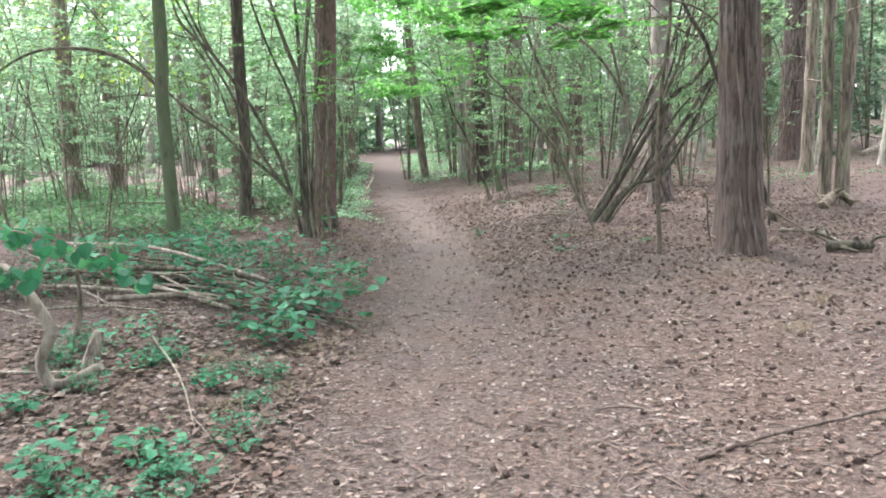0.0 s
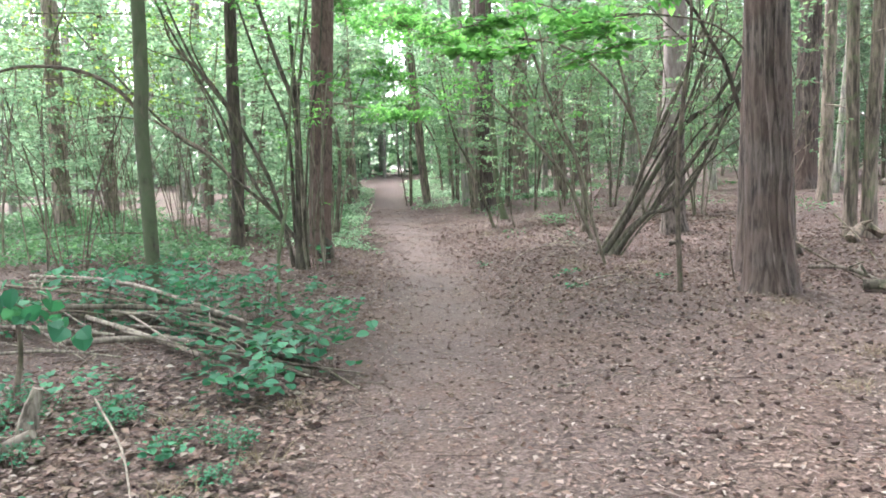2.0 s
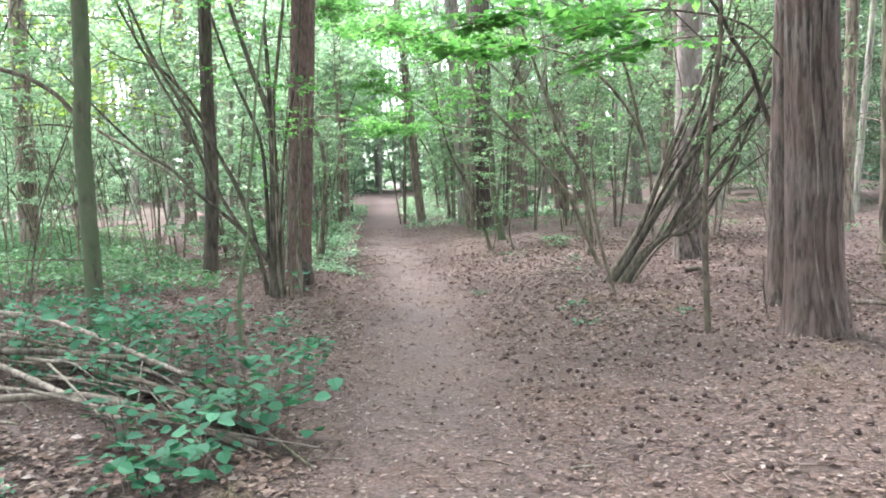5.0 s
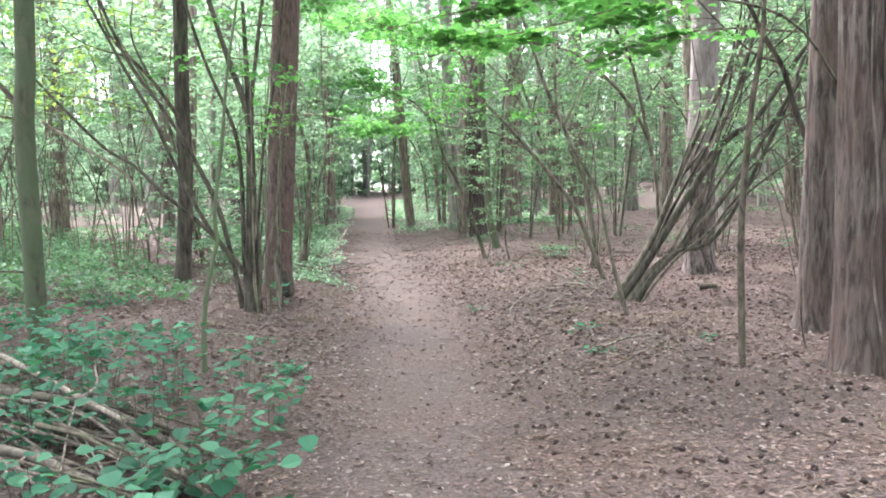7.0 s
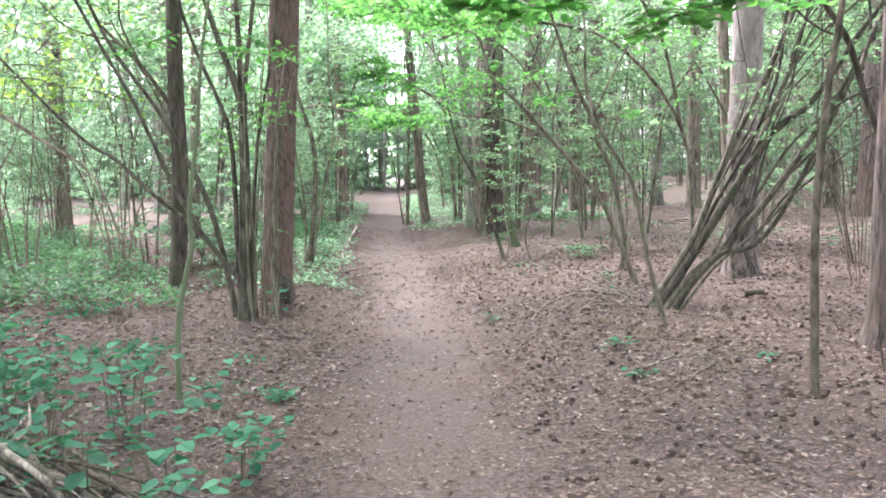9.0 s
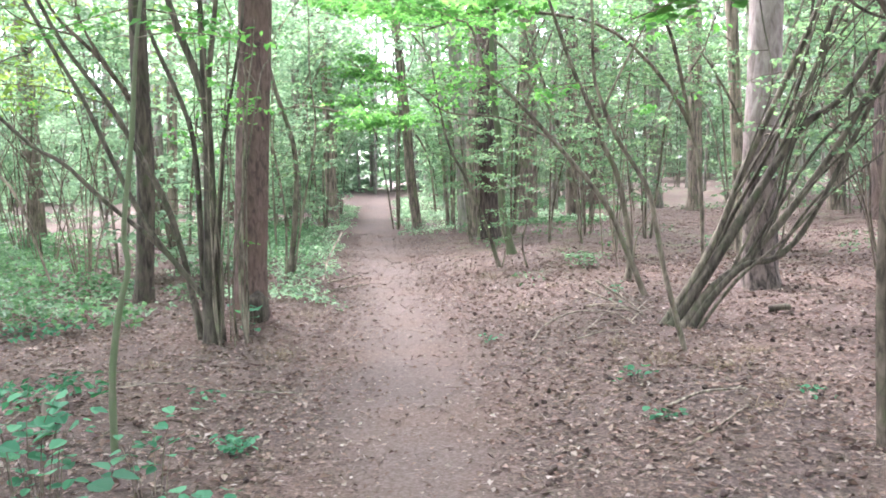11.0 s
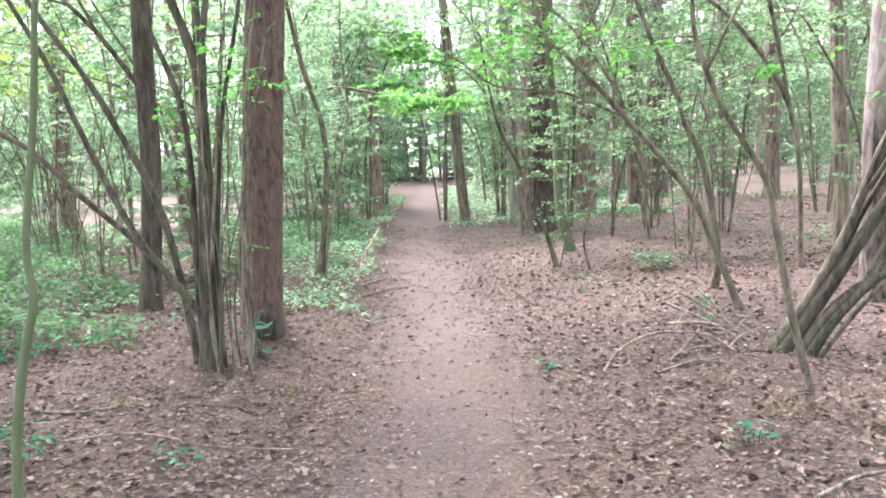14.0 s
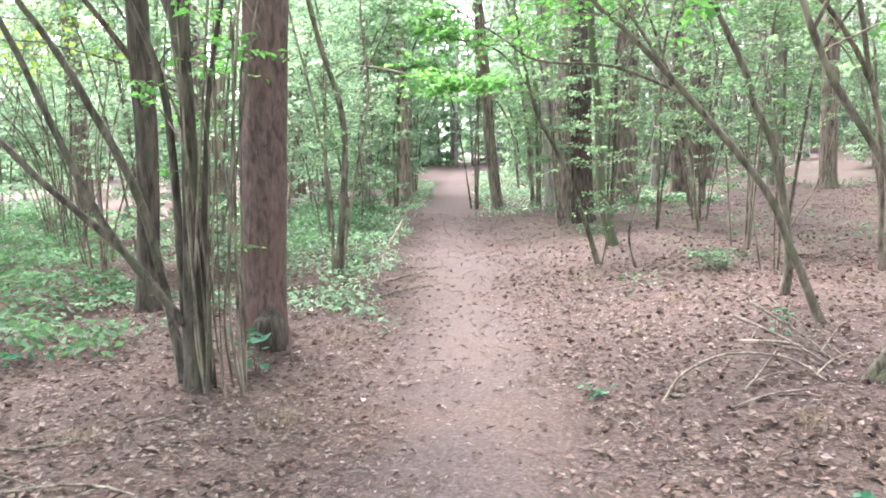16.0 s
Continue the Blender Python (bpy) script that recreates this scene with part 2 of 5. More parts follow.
# ---- mesh helpers ----
class Soup:
    """Gathers vertices and faces for one mesh."""

    def __init__(self):
        self.v, self.f, self.n = [], [], 0

    def add(self, verts, faces):
        """faces: an array of triangles or quads, indices from this piece's own first vertex."""
        verts = np.asarray(verts, float).reshape(-1, 3)
        self.v.append(verts)
        faces = np.asarray(faces, int)
        self.f.append(faces + self.n)
        self.n += len(verts)

    def mesh(self, name, material, smooth=False):
        me = bpy.data.meshes.new(name)
        if not self.v:
            return me
        v = np.concatenate(self.v)
        sizes = np.concatenate([np.full(len(f), f.shape[1]) for f in self.f])
        loops = np.concatenate([f.ravel() for f in self.f])
        me.vertices.add(len(v))
        me.vertices.foreach_set("co", v.ravel())
        me.loops.add(len(loops))
        me.loops.foreach_set("vertex_index", loops.astype(np.int32))
        me.polygons.add(len(sizes))
        starts = np.concatenate([[0], np.cumsum(sizes)[:-1]])
        me.polygons.foreach_set("loop_start", starts.astype(np.int32))
        me.update(calc_edges=True)
        me.polygons.foreach_set("use_smooth", np.full(len(sizes), smooth))
        me.materials.append(material)
        me.validate()
        return me


def part(name, soup, material, parent=None, label="", smooth=False, kind=""):
    ob = new(name, soup.mesh(name, material, smooth))
    if parent:
        ob.parent = parent
    return tagged(ob, label, kind=kind)


def thing(name, x, y, label, category, group="", z=None):
    """An Empty at a thing's base; its parts are built in the world's place and hang under it."""
    e = new(name)
    e.empty_display_size = 0.1
    e["at"] = (x, y, gz(x, y) if z is None else z)
    return tagged(e, label, category, group)


def settle(e):
    """Moves a thing's base to its place while its parts stay where they were built."""
    at = Vector(e["at"])
    del e["at"]
    e.matrix_basis = Matrix.Translation(at)
    for c in e.children:
        c.matrix_basis = Matrix.Translation(-at) @ c.matrix_basis


def smooth_line(pts, per=4):
    """A Catmull-Rom line through the points."""
    p = np.asarray(pts, float)
    if len(p) < 3:
        t = np.linspace(0, 1, per + 1)[:, None]
        return p[0] * (1 - t) + p[-1] * t
    q = np.vstack([2 * p[0] - p[1], p, 2 * p[-1] - p[-2]])
    out = []
    for i in range(1, len(q) - 2):
        for t in np.arange(per) / per:
            a, b, c, d = q[i - 1], q[i], q[i + 1], q[i + 2]
            out.append(0.5 * (2 * b + (c - a) * t + (2 * a - 5 * b + 4 * c - d) * t * t + (3 * b - a - 3 * c + d) * t ** 3))
    out.append(p[-1])
    return np.array(out)


def tube(soup, line, radii, sides=7, flare=0.0, ridges=0.0, rng=None, lump=0.0):
    """A round stem along a line, with a flared foot and ridged bark if wanted."""
    line = np.asarray(line, float)
    n = len(line)
    r = np.interp(np.linspace(0, 1, n), np.linspace(0, 1, len(radii)), radii)
    tan = np.gradient(line, axis=0)
    tan /= np.linalg.norm(tan, axis=1)[:, None] + 1e-9
    ref = np.array([0.31, 0.95, 0.0]) if abs(tan[0][2]) > 0.5 else np.array([0.0, 0.0, 1.0])
    u = np.cross(tan, ref)
    u /= np.linalg.norm(u, axis=1)[:, None] + 1e-9
    w = np.cross(tan, u)
    a = np.linspace(0, 2 * np.pi, sides, endpoint=False)
    rr = np.repeat(r[:, None], sides, 1)
    length = np.concatenate([[0], np.cumsum(np.linalg.norm(np.diff(line, axis=0), axis=1))])
    if flare:
        lobes = 1 + 0.35 * np.cos(a * 5 + 1.3)
        rr = rr * (1 + flare * np.exp(-length / 0.16)[:, None] * lobes)
    if ridges and rng is not None:
        prof = rng.normal(0, 1, sides)
        drift = np.cumsum(rng.normal(0, 0.6, (n, sides)), axis=0)
        rr = rr * (1 + ridges * np.tanh(0.7 * (prof + drift)))
    if lump and rng is not None:
        rr = rr * (1 + lump * rng.normal(0, 1, (n, 1)))
    v = line[:, None] + rr[..., None] * (u[:, None] * np.cos(a)[None, :, None] + w[:, None] * np.sin(a)[None, :, None])
    i, j = np.meshgrid(np.arange(n - 1), np.arange(sides), indexing="ij")
    k = (j + 1) % sides
    f = np.stack([i * sides + j, i * sides + k, (i + 1) * sides + k, (i + 1) * sides + j], -1).reshape(-1, 4)
    soup.add(v.reshape(-1, 3), f)
    for ring, c in ((0, line[0]), (n - 1, line[-1])):
        ids = np.arange(sides)
        base = v[ring]
        tri = np.stack([ids, (ids + 1) % sides, np.full(sides, sides)], -1)
        soup.add(np.vstack([base, c]), tri if ring else tri[:, ::-1])


def leaves(soup, pos, size, rng, droop=0.25, wide=0.62, tilt=0.5, ahead=None, lobed=False, wave=0.3, cup=0.10):
    """Many folded leaves at the places pos."""
    pos = np.asarray(pos, float).reshape(-1, 3)
    n = len(pos)
    if not n:
        return
    s = size * rng.uniform(0.6, 1.25, n)[:, None]
    yaw = rng.uniform(0, 2 * np.pi, n) if ahead is None else np.asarray(ahead) + rng.normal(0, 0.5, n)
    dip = -droop + rng.normal(0, wave, n)
    roll = rng.normal(0, tilt, n)
    f = np.stack([np.cos(yaw) * np.cos(dip), np.sin(yaw) * np.cos(dip), np.sin(dip)], -1)
    side = np.stack([-np.sin(yaw), np.cos(yaw), np.zeros(n)], -1)
    up = np.cross(f, side)
    s2 = side * np.cos(roll)[:, None] + up * np.sin(roll)[:, None]
    u2 = np.cross(f, s2)
    if not lobed:
        v = np.stack([pos, pos + s * (0.45 * f + 0.5 * wide * s2 + cup * u2), pos + s * (f - 0.8 * cup * u2), pos + s * (0.45 * f - 0.5 * wide * s2 + cup * u2)], 1)
        b = np.arange(n)[:, None] * 4
        soup.add(v.reshape(-1, 3), np.concatenate([b + [0, 1, 2], b + [0, 2, 3]]))
    else:
        ring = [(0, 0), (0.12, 0.34), (0.45, 0.5), (0.8, 0.3), (1.0, 0.0), (0.8, -0.3), (0.45, -0.5), (0.12, -0.34)]
        v = np.stack([pos + s * (p * f + q * wide * 1.25 * s2 + (0.22 * abs(q) - 0.10 * p * p) * u2) for p, q in ring], 1)
        b = np.arange(n)[:, None] * 8
        soup.add(v.reshape(-1, 3), np.concatenate([b + [0, k, k + 1] for k in range(1, 7)]))


def spray(rng, length, n_side, leaf, wood, green, start, way, sag=0.15, wide=0.62, lobed=False, droop=0.25):
    """A leafy twig: a thin arching stem with side shoots, its leaves in a loose flat layer."""
    way = np.asarray(way, float)
    way = way / (np.linalg.norm(way) + 1e-9)
    t = np.linspace(0, 1, 4)[:, None]
    line = np.asarray(start) + way * length * t + np.array([0, 0, -1]) * sag * length * t ** 2 + rng.normal(0, 0.02 * length, (4, 3)) * t
    tube(wood, line, [0.006 * max(1, length), 0.002], 3)
    pts = []
    for i in range(n_side):
        u = rng.uniform(0.15, 1.0)
        c = np.array([np.interp(u, t[:, 0], line[:, k]) for k in range(3)])
        yaw = math.atan2(way[1], way[0]) + rng.choice([-1, 1]) * rng.uniform(0.4, 1.2)
        ln = length * (0.15 + 0.4 * (1 - u)) * rng.uniform(0.5, 1.1)
        end = c + np.array([math.cos(yaw), math.sin(yaw), rng.uniform(-0.3, 0.1)]) * ln
        m = max(2, int(ln / (leaf * 0.55)))
        for k in range(m):
            pts.append(c + (end - c) * (k + 1) / m + rng.normal(0, leaf * 0.15, 3))
    leaves(green, pts, leaf, rng, droop=droop, wide=wide, lobed=lobed)


# ---- forest floor ----
def make_ground():
    xs = np.unique(np.concatenate([np.linspace(-700, -60, 12), np.linspace(-60, -9, 50), np.arange(-9, 11, 0.13), np.linspace(11, 60, 50), np.linspace(60, 700, 12)]))
    ys = np.unique(np.concatenate([np.linspace(-500, -20, 10), np.linspace(-20, 0, 30), np.arange(0, 24, 0.15), np.linspace(24, 70, 120), np.linspace(70, 900, 18)]))
    gx, gy = np.meshgrid(xs, ys)
    s = Soup()
    n, m = gx.shape
    i, j = np.meshgrid(np.arange(n - 1), np.arange(m - 1), indexing="ij")
    f = np.stack([i * m + j, i * m + j + 1, (i + 1) * m + j + 1, (i + 1) * m + j], -1).reshape(-1, 4)
    s.add(np.stack([gx, gy, ground(gx, gy)], -1), f)
    me = s.mesh("ground", M_GROUND, True)
    d = np.abs(gx - np.interp(gy, PATH_Y, PATH_X)).ravel()
    at = me.attributes.new("trodden", "FLOAT", "POINT")
    at.data.foreach_set("value", (np.clip(1.1 - (d / 0.5) ** 2 * 0.7, 0, 1) * np.clip(0.3 + (gy.ravel() - 4.5) / 6, 0.3, 1)).astype(np.float32))
    wild = me.attributes.new("wild", "FLOAT", "POINT")
    wild.data.foreach_set("value", np.clip((gy.ravel() - 12) / 6, 0, 1).astype(np.float32) * np.clip((d - 0.8) / 1.0, 0, 1).astype(np.float32))
    tagged(new("ground", me), "reddish-brown forest floor of needles and dry leaves with a trodden earth path", "ground", kind="structure")


make_ground()


# ---- trees ----

def high_crown(tree, rng, x, y, z0, z1, spread, count, material, leaf=0.11, name="crown"):
    """The crown of a tall tree: limbs with many small leaves in uneven clumps."""
    wood, green = Soup(), Soup()
    for k in range(count):
        h = rng.uniform(z0, z1)
        a = rng.uniform(0, 2 * np.pi)
        ln = spread * rng.uniform(0.4, 1.0) * (1.15 - 0.6 * (h - z0) / (z1 - z0 + 0.01))
        s = np.array([x, y, h])
        e = s + np.array([math.cos(a) * ln, math.sin(a) * ln, rng.uniform(0.0, 0.5) * ln])
        tube(wood, smooth_line([s, (s + e) / 2 + rng.normal(0, 0.1, 3), e], 2), [0.03, 0.008], 4)
        for c in range(5):
            u = rng.uniform(0.35, 1.05)
            centre = s + (e - s) * u
            m = rng.integers(10, 22)
            pts = centre + rng.normal(0, 1, (m, 3)) * np.array([0.34, 0.34, 0.14]) * ln * 0.45
            leaves(green, pts, leaf, rng)
    part("limb", wood, M_TWIG, tree, kind="stuff")
    part(name, green, material, tree, kind="stuff")


def trunk_tree(line, r0, r1, material, label, rng, category="tree", name="pine_tree", sides=14, ridges=0.05, flare=0.35, top=11.0, crown=26, crown_mat=None, stubs=0, rings=30, crown_z=6.5, spread=2.6, leaf=0.11):
    """A tall straight tree: ridged trunk on from the line's last point to the top, dead stubs, and a high crown."""
    line = np.asarray(line, float)
    x, y = line[0][:2]
    line[0][2] = gz(x, y) - 0.06
    d = (line[-1] - line[0]) / (line[-1][2] - line[0][2])
    end = line[-1] + d * (top - line[-1][2])
    t = thing(name, x, y, label, category)
    full = smooth_line([*line, end], 4)
    # even rings
    ln = np.concatenate([[0], np.cumsum(np.linalg.norm(np.diff(full, axis=0), axis=1))])
    at = np.concatenate([np.linspace(0, 4.5, rings), np.linspace(4.8, ln[-1], 8)])
    full = np.stack([np.interp(at, ln, full[:, k]) for k in range(3)], -1)
    s = Soup()
    rr = r0 + (r1 - r0) * at / at[-1]
    tube(s, full, list(np.interp(np.linspace(0, 1, len(full)), np.linspace(0, 1, len(full)), rr)), sides, flare, ridges, rng)
    part("trunk", s, material, t, smooth=True)
    if stubs:
        w = Soup()
        for k in range(stubs):
            h = rng.uniform(1.6, 5.5)
            c = np.array([np.interp(h, full[:, 2], full[:, q]) for q in range(3)])
            a = rng.uniform(0, 2 * np.pi)
            l = rng.uniform(0.3, 1.3)
            e = c + np.array([math.cos(a), math.sin(a), rng.uniform(-0.3, 0.2)]) * l
            tube(w, smooth_line([c, (c + e) / 2 + (0, 0, 0.05), e], 3), [0.014, 0.004], 4)
        part("dead_branch", w, M_TWIG, t, kind="stuff")
    if crown:
        high_crown(t, rng, full[-1][0], full[-1][1], crown_z, top + 0.5, spread, crown, crown_mat or M_LEAF, leaf)
    settle(t)
    return t


def leafy(t, lines, rng, n, leaf, material, low=0.35, length=0.7, side=7, name="foliage", lobed=False):
    """Hangs leafy twigs along the upper part of given stems."""
    wood, green = Soup(), Soup()
    for k in range(n):
        ln = lines[rng.integers(len(lines))]
        u = rng.uniform(low, 1.0)
        c = np.array([np.interp(u, np.linspace(0, 1, len(ln)), ln[:, q]) for q in range(3)])
        a = rng.uniform(0, 2 * np.pi)
        spray(rng, length * rng.uniform(0.5, 1.2), side, leaf, wood, green, c, (math.cos(a), math.sin(a), rng.uniform(-0.1, 0.5)), lobed=lobed)
    part("twig", wood, M_TWIG, t, kind="stuff")
    part(name, green, material, t, kind="stuff")


def stem_tree(stems, label, rng, name="hazel_tree", category="tree", material=None, leaf_n=0, leaf=0.07, leaf_material=None, extend=2.0, low=0.4, sides=8, lift=True, side=7, length=0.7, group=""):
    """A tree of several stems, each a line with a radius at its foot; stems run on above the line."""
    x, y = stems[0][0][0][:2]
    t = thing(name, x, y, label, category, group)
    lines = []
    for pts, r in stems:
        p = [np.array(q, float) for q in pts]
        if lift and abs(p[0][2] - gz(*p[0][:2])) < 0.35:
            p[0][2] = gz(*p[0][:2]) - 0.05
        if extend:
            d = p[-1] - p[-2]
            d = d / np.linalg.norm(d) + (0, 0, 0.35)
            p += [p[-1] + d * extend * 0.5 + rng.normal(0, 0.06, 3), p[-1] + d * extend + rng.normal(0, 0.15, 3)]
        ln = smooth_line(p, 5)
        lines.append(ln)
        s = Soup()
        tube(s, ln, [r, r * 0.8, r * 0.62, r * 0.25], sides, 0.45 if r > 0.03 else 0.0, 0.04, rng, 0.03)
        part("stem", s, material or M_HAZEL, t, smooth=True)
    if leaf_n:
        leafy(t, lines, rng, leaf_n, leaf, leaf_material or M_LEAF, low=low, side=side, length=length)
    settle(t)
    return t


R = np.random.default_rng(5)
trunk_tree([(3.26, 8.35, 0.2), (3.245, 8.35, 1.5), (3.22, 8.35, 3.0)], 0.232, 0.10, M_PINE, "large pine with deeply furrowed grey-brown bark beside the path", R, sides=60, ridges=0.032, flare=0.28, rings=90, stubs=3)
trunk_tree([(3.76, 10.1, 0.2), (3.84, 10.1, 3.0)], 0.165, 0.13, M_PINE, "pine with furrowed grey-brown bark close behind a larger one", R, sides=24, ridges=0.07, rings=40, stubs=3)
trunk_tree([(-1.96, 13.05, 0.1), (-1.85, 13.05, 1.71), (-1.72, 13.05, 3.6)], 0.182, 0.145, M_RED, "tall leaning pine with smooth reddish-brown bark and a blackened foot", R, sides=28, ridges=0.035, rings=50, stubs=1)
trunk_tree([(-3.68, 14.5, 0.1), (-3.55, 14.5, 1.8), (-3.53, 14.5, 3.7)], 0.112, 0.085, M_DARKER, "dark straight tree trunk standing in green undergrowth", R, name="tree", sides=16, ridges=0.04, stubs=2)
trunk_tree([(3.88, 13.6, 0.3), (3.86, 13.6, 1.8), (3.92, 13.6, 3.6)], 0.195, 0.155, M_PINE_PALE, "pine with pale bark above and a rough grey foot", R, sides=20, ridges=0.05, flare=0.45, rings=40, stubs=3)
trunk_tree([(1.24, 22.3, 0.2), (1.23, 22.3, 2.4), (1.3, 22.3, 4.0)], 0.26, 0.2, M_PINE, "big dark pine trunk among slender stems", R, sides=18, ridges=0.05)
trunk_tree([(1.02, 23.6, 0.2), (1.0, 23.6, 2.4), (1.1, 23.6, 4.0)], 0.2, 0.16, M_DARK, "dark trunk standing close behind a big pine", R, name="tree", sides=12)
trunk_tree([(-0.51, 26.3, 0.2), (-0.68, 26.3, 2.0), (-0.74, 26.3, 3.3)], 0.14, 0.10, M_DARK, "dark leaning trunk at the edge of the path", R, name="tree", sides=12)
trunk_tree([(2.45, 25, 0.5), (2.48, 25, 2.5), (2.52, 25, 4.2)], 0.25, 0.2, M_DARK, "dark trunk in the deep wood with thin dead twigs", R, name="tree", sides=12, stubs=6)
trunk_tree([(-3.12, 9.15, 0.2), (-3.12, 9.15, 1.32), (-3.12, 9.15, 2.2), (-3.06, 9.15, 3.1)], 0.082, 0.06, M_GREEN, "slim straight tree with green algae and a long arching branch", R, name="young_tree", sides=14, ridges=0.0, flare=0.15, top=8, crown=14, crown_mat=M_LIT, crown_z=4.2, spread=2.0)
for line, r in (([(-3.09, 9.15, 2.18), (-3.33, 9.15, 2.48), (-3.69, 9.15, 2.69), (-4.14, 9.15, 2.77), (-4.53, 9.1, 2.73), (-4.95, 9.1, 2.53), (-5.4, 9.1, 2.2)], 0.026),
                ([(-3.1, 9.15, 2.16), (-3.35, 9.0, 2.2), (-3.7, 8.9, 2.16)], 0.012),
                ([(-2.98, 9.15, 2.15), (-2.66, 9.15, 1.94), (-2.29, 9.15, 1.66), (-2.07, 9.1, 1.1)], 0.016),
                ([(-3.1, 9.1, 0.95), (-3.6, 9.0, 0.98), (-4.3, 8.9, 0.95)], 0.010)):
    s = Soup()
    tube(s, smooth_line(line, 4), [r, r * 0.4], 6)
    part("branch", s, M_TWIG, bpy.data.objects["young_tree"])
for o in bpy.data.objects["young_tree"].children:
    if o.name.startswith("branch"):
        o.matrix_basis = bpy.data.objects["young_tree"].matrix_basis.inverted()

# the hazel stool in front of the leaning pine
stem_tree([([(-2.04, 12.0, 0.1), (-2.05, 12.0, 0.35), (-2.05, 12.0, 0.7)], 0.085),
           ([(-2.02, 12.0, 0.1), (-2.02, 12.0, 1.02), (-1.99, 12.0, 1.6), (-1.99, 12.0, 2.33), (-2.08, 12.0, 2.72), (-2.22, 12, 3.13)], 0.056),
           ([(-2.1, 12.0, 0.1), (-2.12, 12.03, 1.02), (-2.11, 12, 1.69), (-2.17, 12, 2.27), (-2.5, 12, 3.14)], 0.031),
           ([(-1.94, 12.0, 0.1), (-1.97, 12.03, 0.8), (-1.9, 12, 1.52), (-1.82, 12, 2.17), (-1.62, 12, 3.1)], 0.024),
           ([(-1.98, 12, 2.33), (-1.95, 12, 2.66), (-1.88, 12, 3.12)], 0.034),
           ([(-2.13, 12.0, 0.6), (-2.51, 12.0, 1.08), (-3.02, 12.0, 1.54), (-3.36, 12.0, 1.88), (-3.75, 12.0, 2.15)], 0.029),
           ([(-2.15, 12.05, 0.5), (-2.44, 12.2, 1.32), (-2.8, 12.2, 2.11), (-3.02, 12.2, 2.5), (-3.48, 12.2, 3.2)], 0.034),
           ([(-2.1, 11.95, 0.59), (-2.55, 11.9, 1.24), (-2.9, 11.9, 2.0), (-3.1, 11.9, 2.48), (-3.45, 11.9, 3.15)], 0.028)],
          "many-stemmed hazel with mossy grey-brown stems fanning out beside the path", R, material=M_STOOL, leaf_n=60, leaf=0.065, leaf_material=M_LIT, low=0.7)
shoots = []
for k in range(16):
    a = R.uniform(0, 6.28)
    b = np.array([-1.83 + 0.13 * math.cos(a), 11.93 + 0.12 * math.sin(a), 0.1])
    shoots.append(([b, b + (R.normal(0, 0.04), R.normal(0, 0.04), 0.7), b + (R.normal(0.05, 0.12), R.normal(0, 0.1), R.uniform(1.2, 2.9))], R.uniform(0.006, 0.013)))
stem_tree(shoots, "thin upright hazel shoots crowding the foot of a stool", R, name="shoot_cluster", category="shrub", leaf_n=14, leaf=0.06, leaf_material=M_LIT, extend=0.5, low=0.3, sides=5, side=3, length=0.25)

# leaning stool to the right
LEAN = [([(2.30, 12.1, 0.2), (2.79, 12.1, 0.92), (3.09, 12.1, 1.65), (3.455, 12.1, 2.42), (3.70, 12.1, 2.96)], 0.040),
        ([(2.36, 12.05, 0.2), (2.84, 12.05, 0.84), (3.40, 12.05, 1.72), (3.68, 12.05, 2.07), (4.0, 12.05, 2.3), (4.45, 12.05, 2.95)], 0.050),
        ([(3.36, 12.05, 1.66), (3.58, 12.1, 2.15), (3.82, 12.1, 2.74), (3.98, 12.1, 3.3)], 0.026),
        ([(2.44, 12.0, 0.2), (2.74, 12.0, 0.5), (3.10, 12.0, 0.80), (3.53, 12.0, 1.29), (3.97, 12.0, 1.90), (4.45, 12.0, 2.7)], 0.046),
        ([(2.50, 11.95, 0.2), (2.72, 11.95, 0.42), (3.03, 11.95, 0.73), (3.32, 11.95, 0.79), (3.60, 11.95, 1.05), (3.97, 11.95, 1.72), (4.35, 11.95, 2.5)], 0.036),
        ([(2.40, 12.2, 0.2), (2.80, 12.2, 0.72), (3.02, 12.2, 1.2), (3.45, 12.2, 1.95), (3.70, 12.2, 2.6), (3.78, 12.2, 3.2)], 0.026),
        ([(3.05, 12.0, 0.76), (3.32, 11.9, 1.25), (3.72, 11.9, 1.85), (4.2, 11.9, 2.25), (4.7, 11.9, 2.5)], 0.017),
        ([(2.55, 11.9, 0.2), (2.95, 11.9, 0.60), (3.45, 11.9, 1.02), (3.85, 11.9, 1.42), (4.5, 11.9, 1.9)], 0.017)]
SR = np.random.default_rng(64)
for k in range(17):
    trunk = smooth_line(LEAN[int(SR.integers(0, 5))][0], 4)
    a = trunk[int(SR.integers(2, len(trunk) * 2 // 3))]
    step = np.array([SR.uniform(0.15, 0.36), SR.normal(0, 0.12), SR.uniform(0.32, 0.55)])
    b = a + step
    c = b + step * (SR.uniform(0.5, 1.2), 1.2, 1.0) + SR.normal(0, 0.06, 3)
    d = c + step * (SR.uniform(-0.2, 1.3), 1.0, 1.1) + SR.normal(0, 0.08, 3)
    LEAN.append(([a, b, c, d], SR.uniform(0.007, 0.016)))
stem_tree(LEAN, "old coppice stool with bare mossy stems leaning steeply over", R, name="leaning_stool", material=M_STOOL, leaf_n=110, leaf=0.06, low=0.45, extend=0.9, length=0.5)
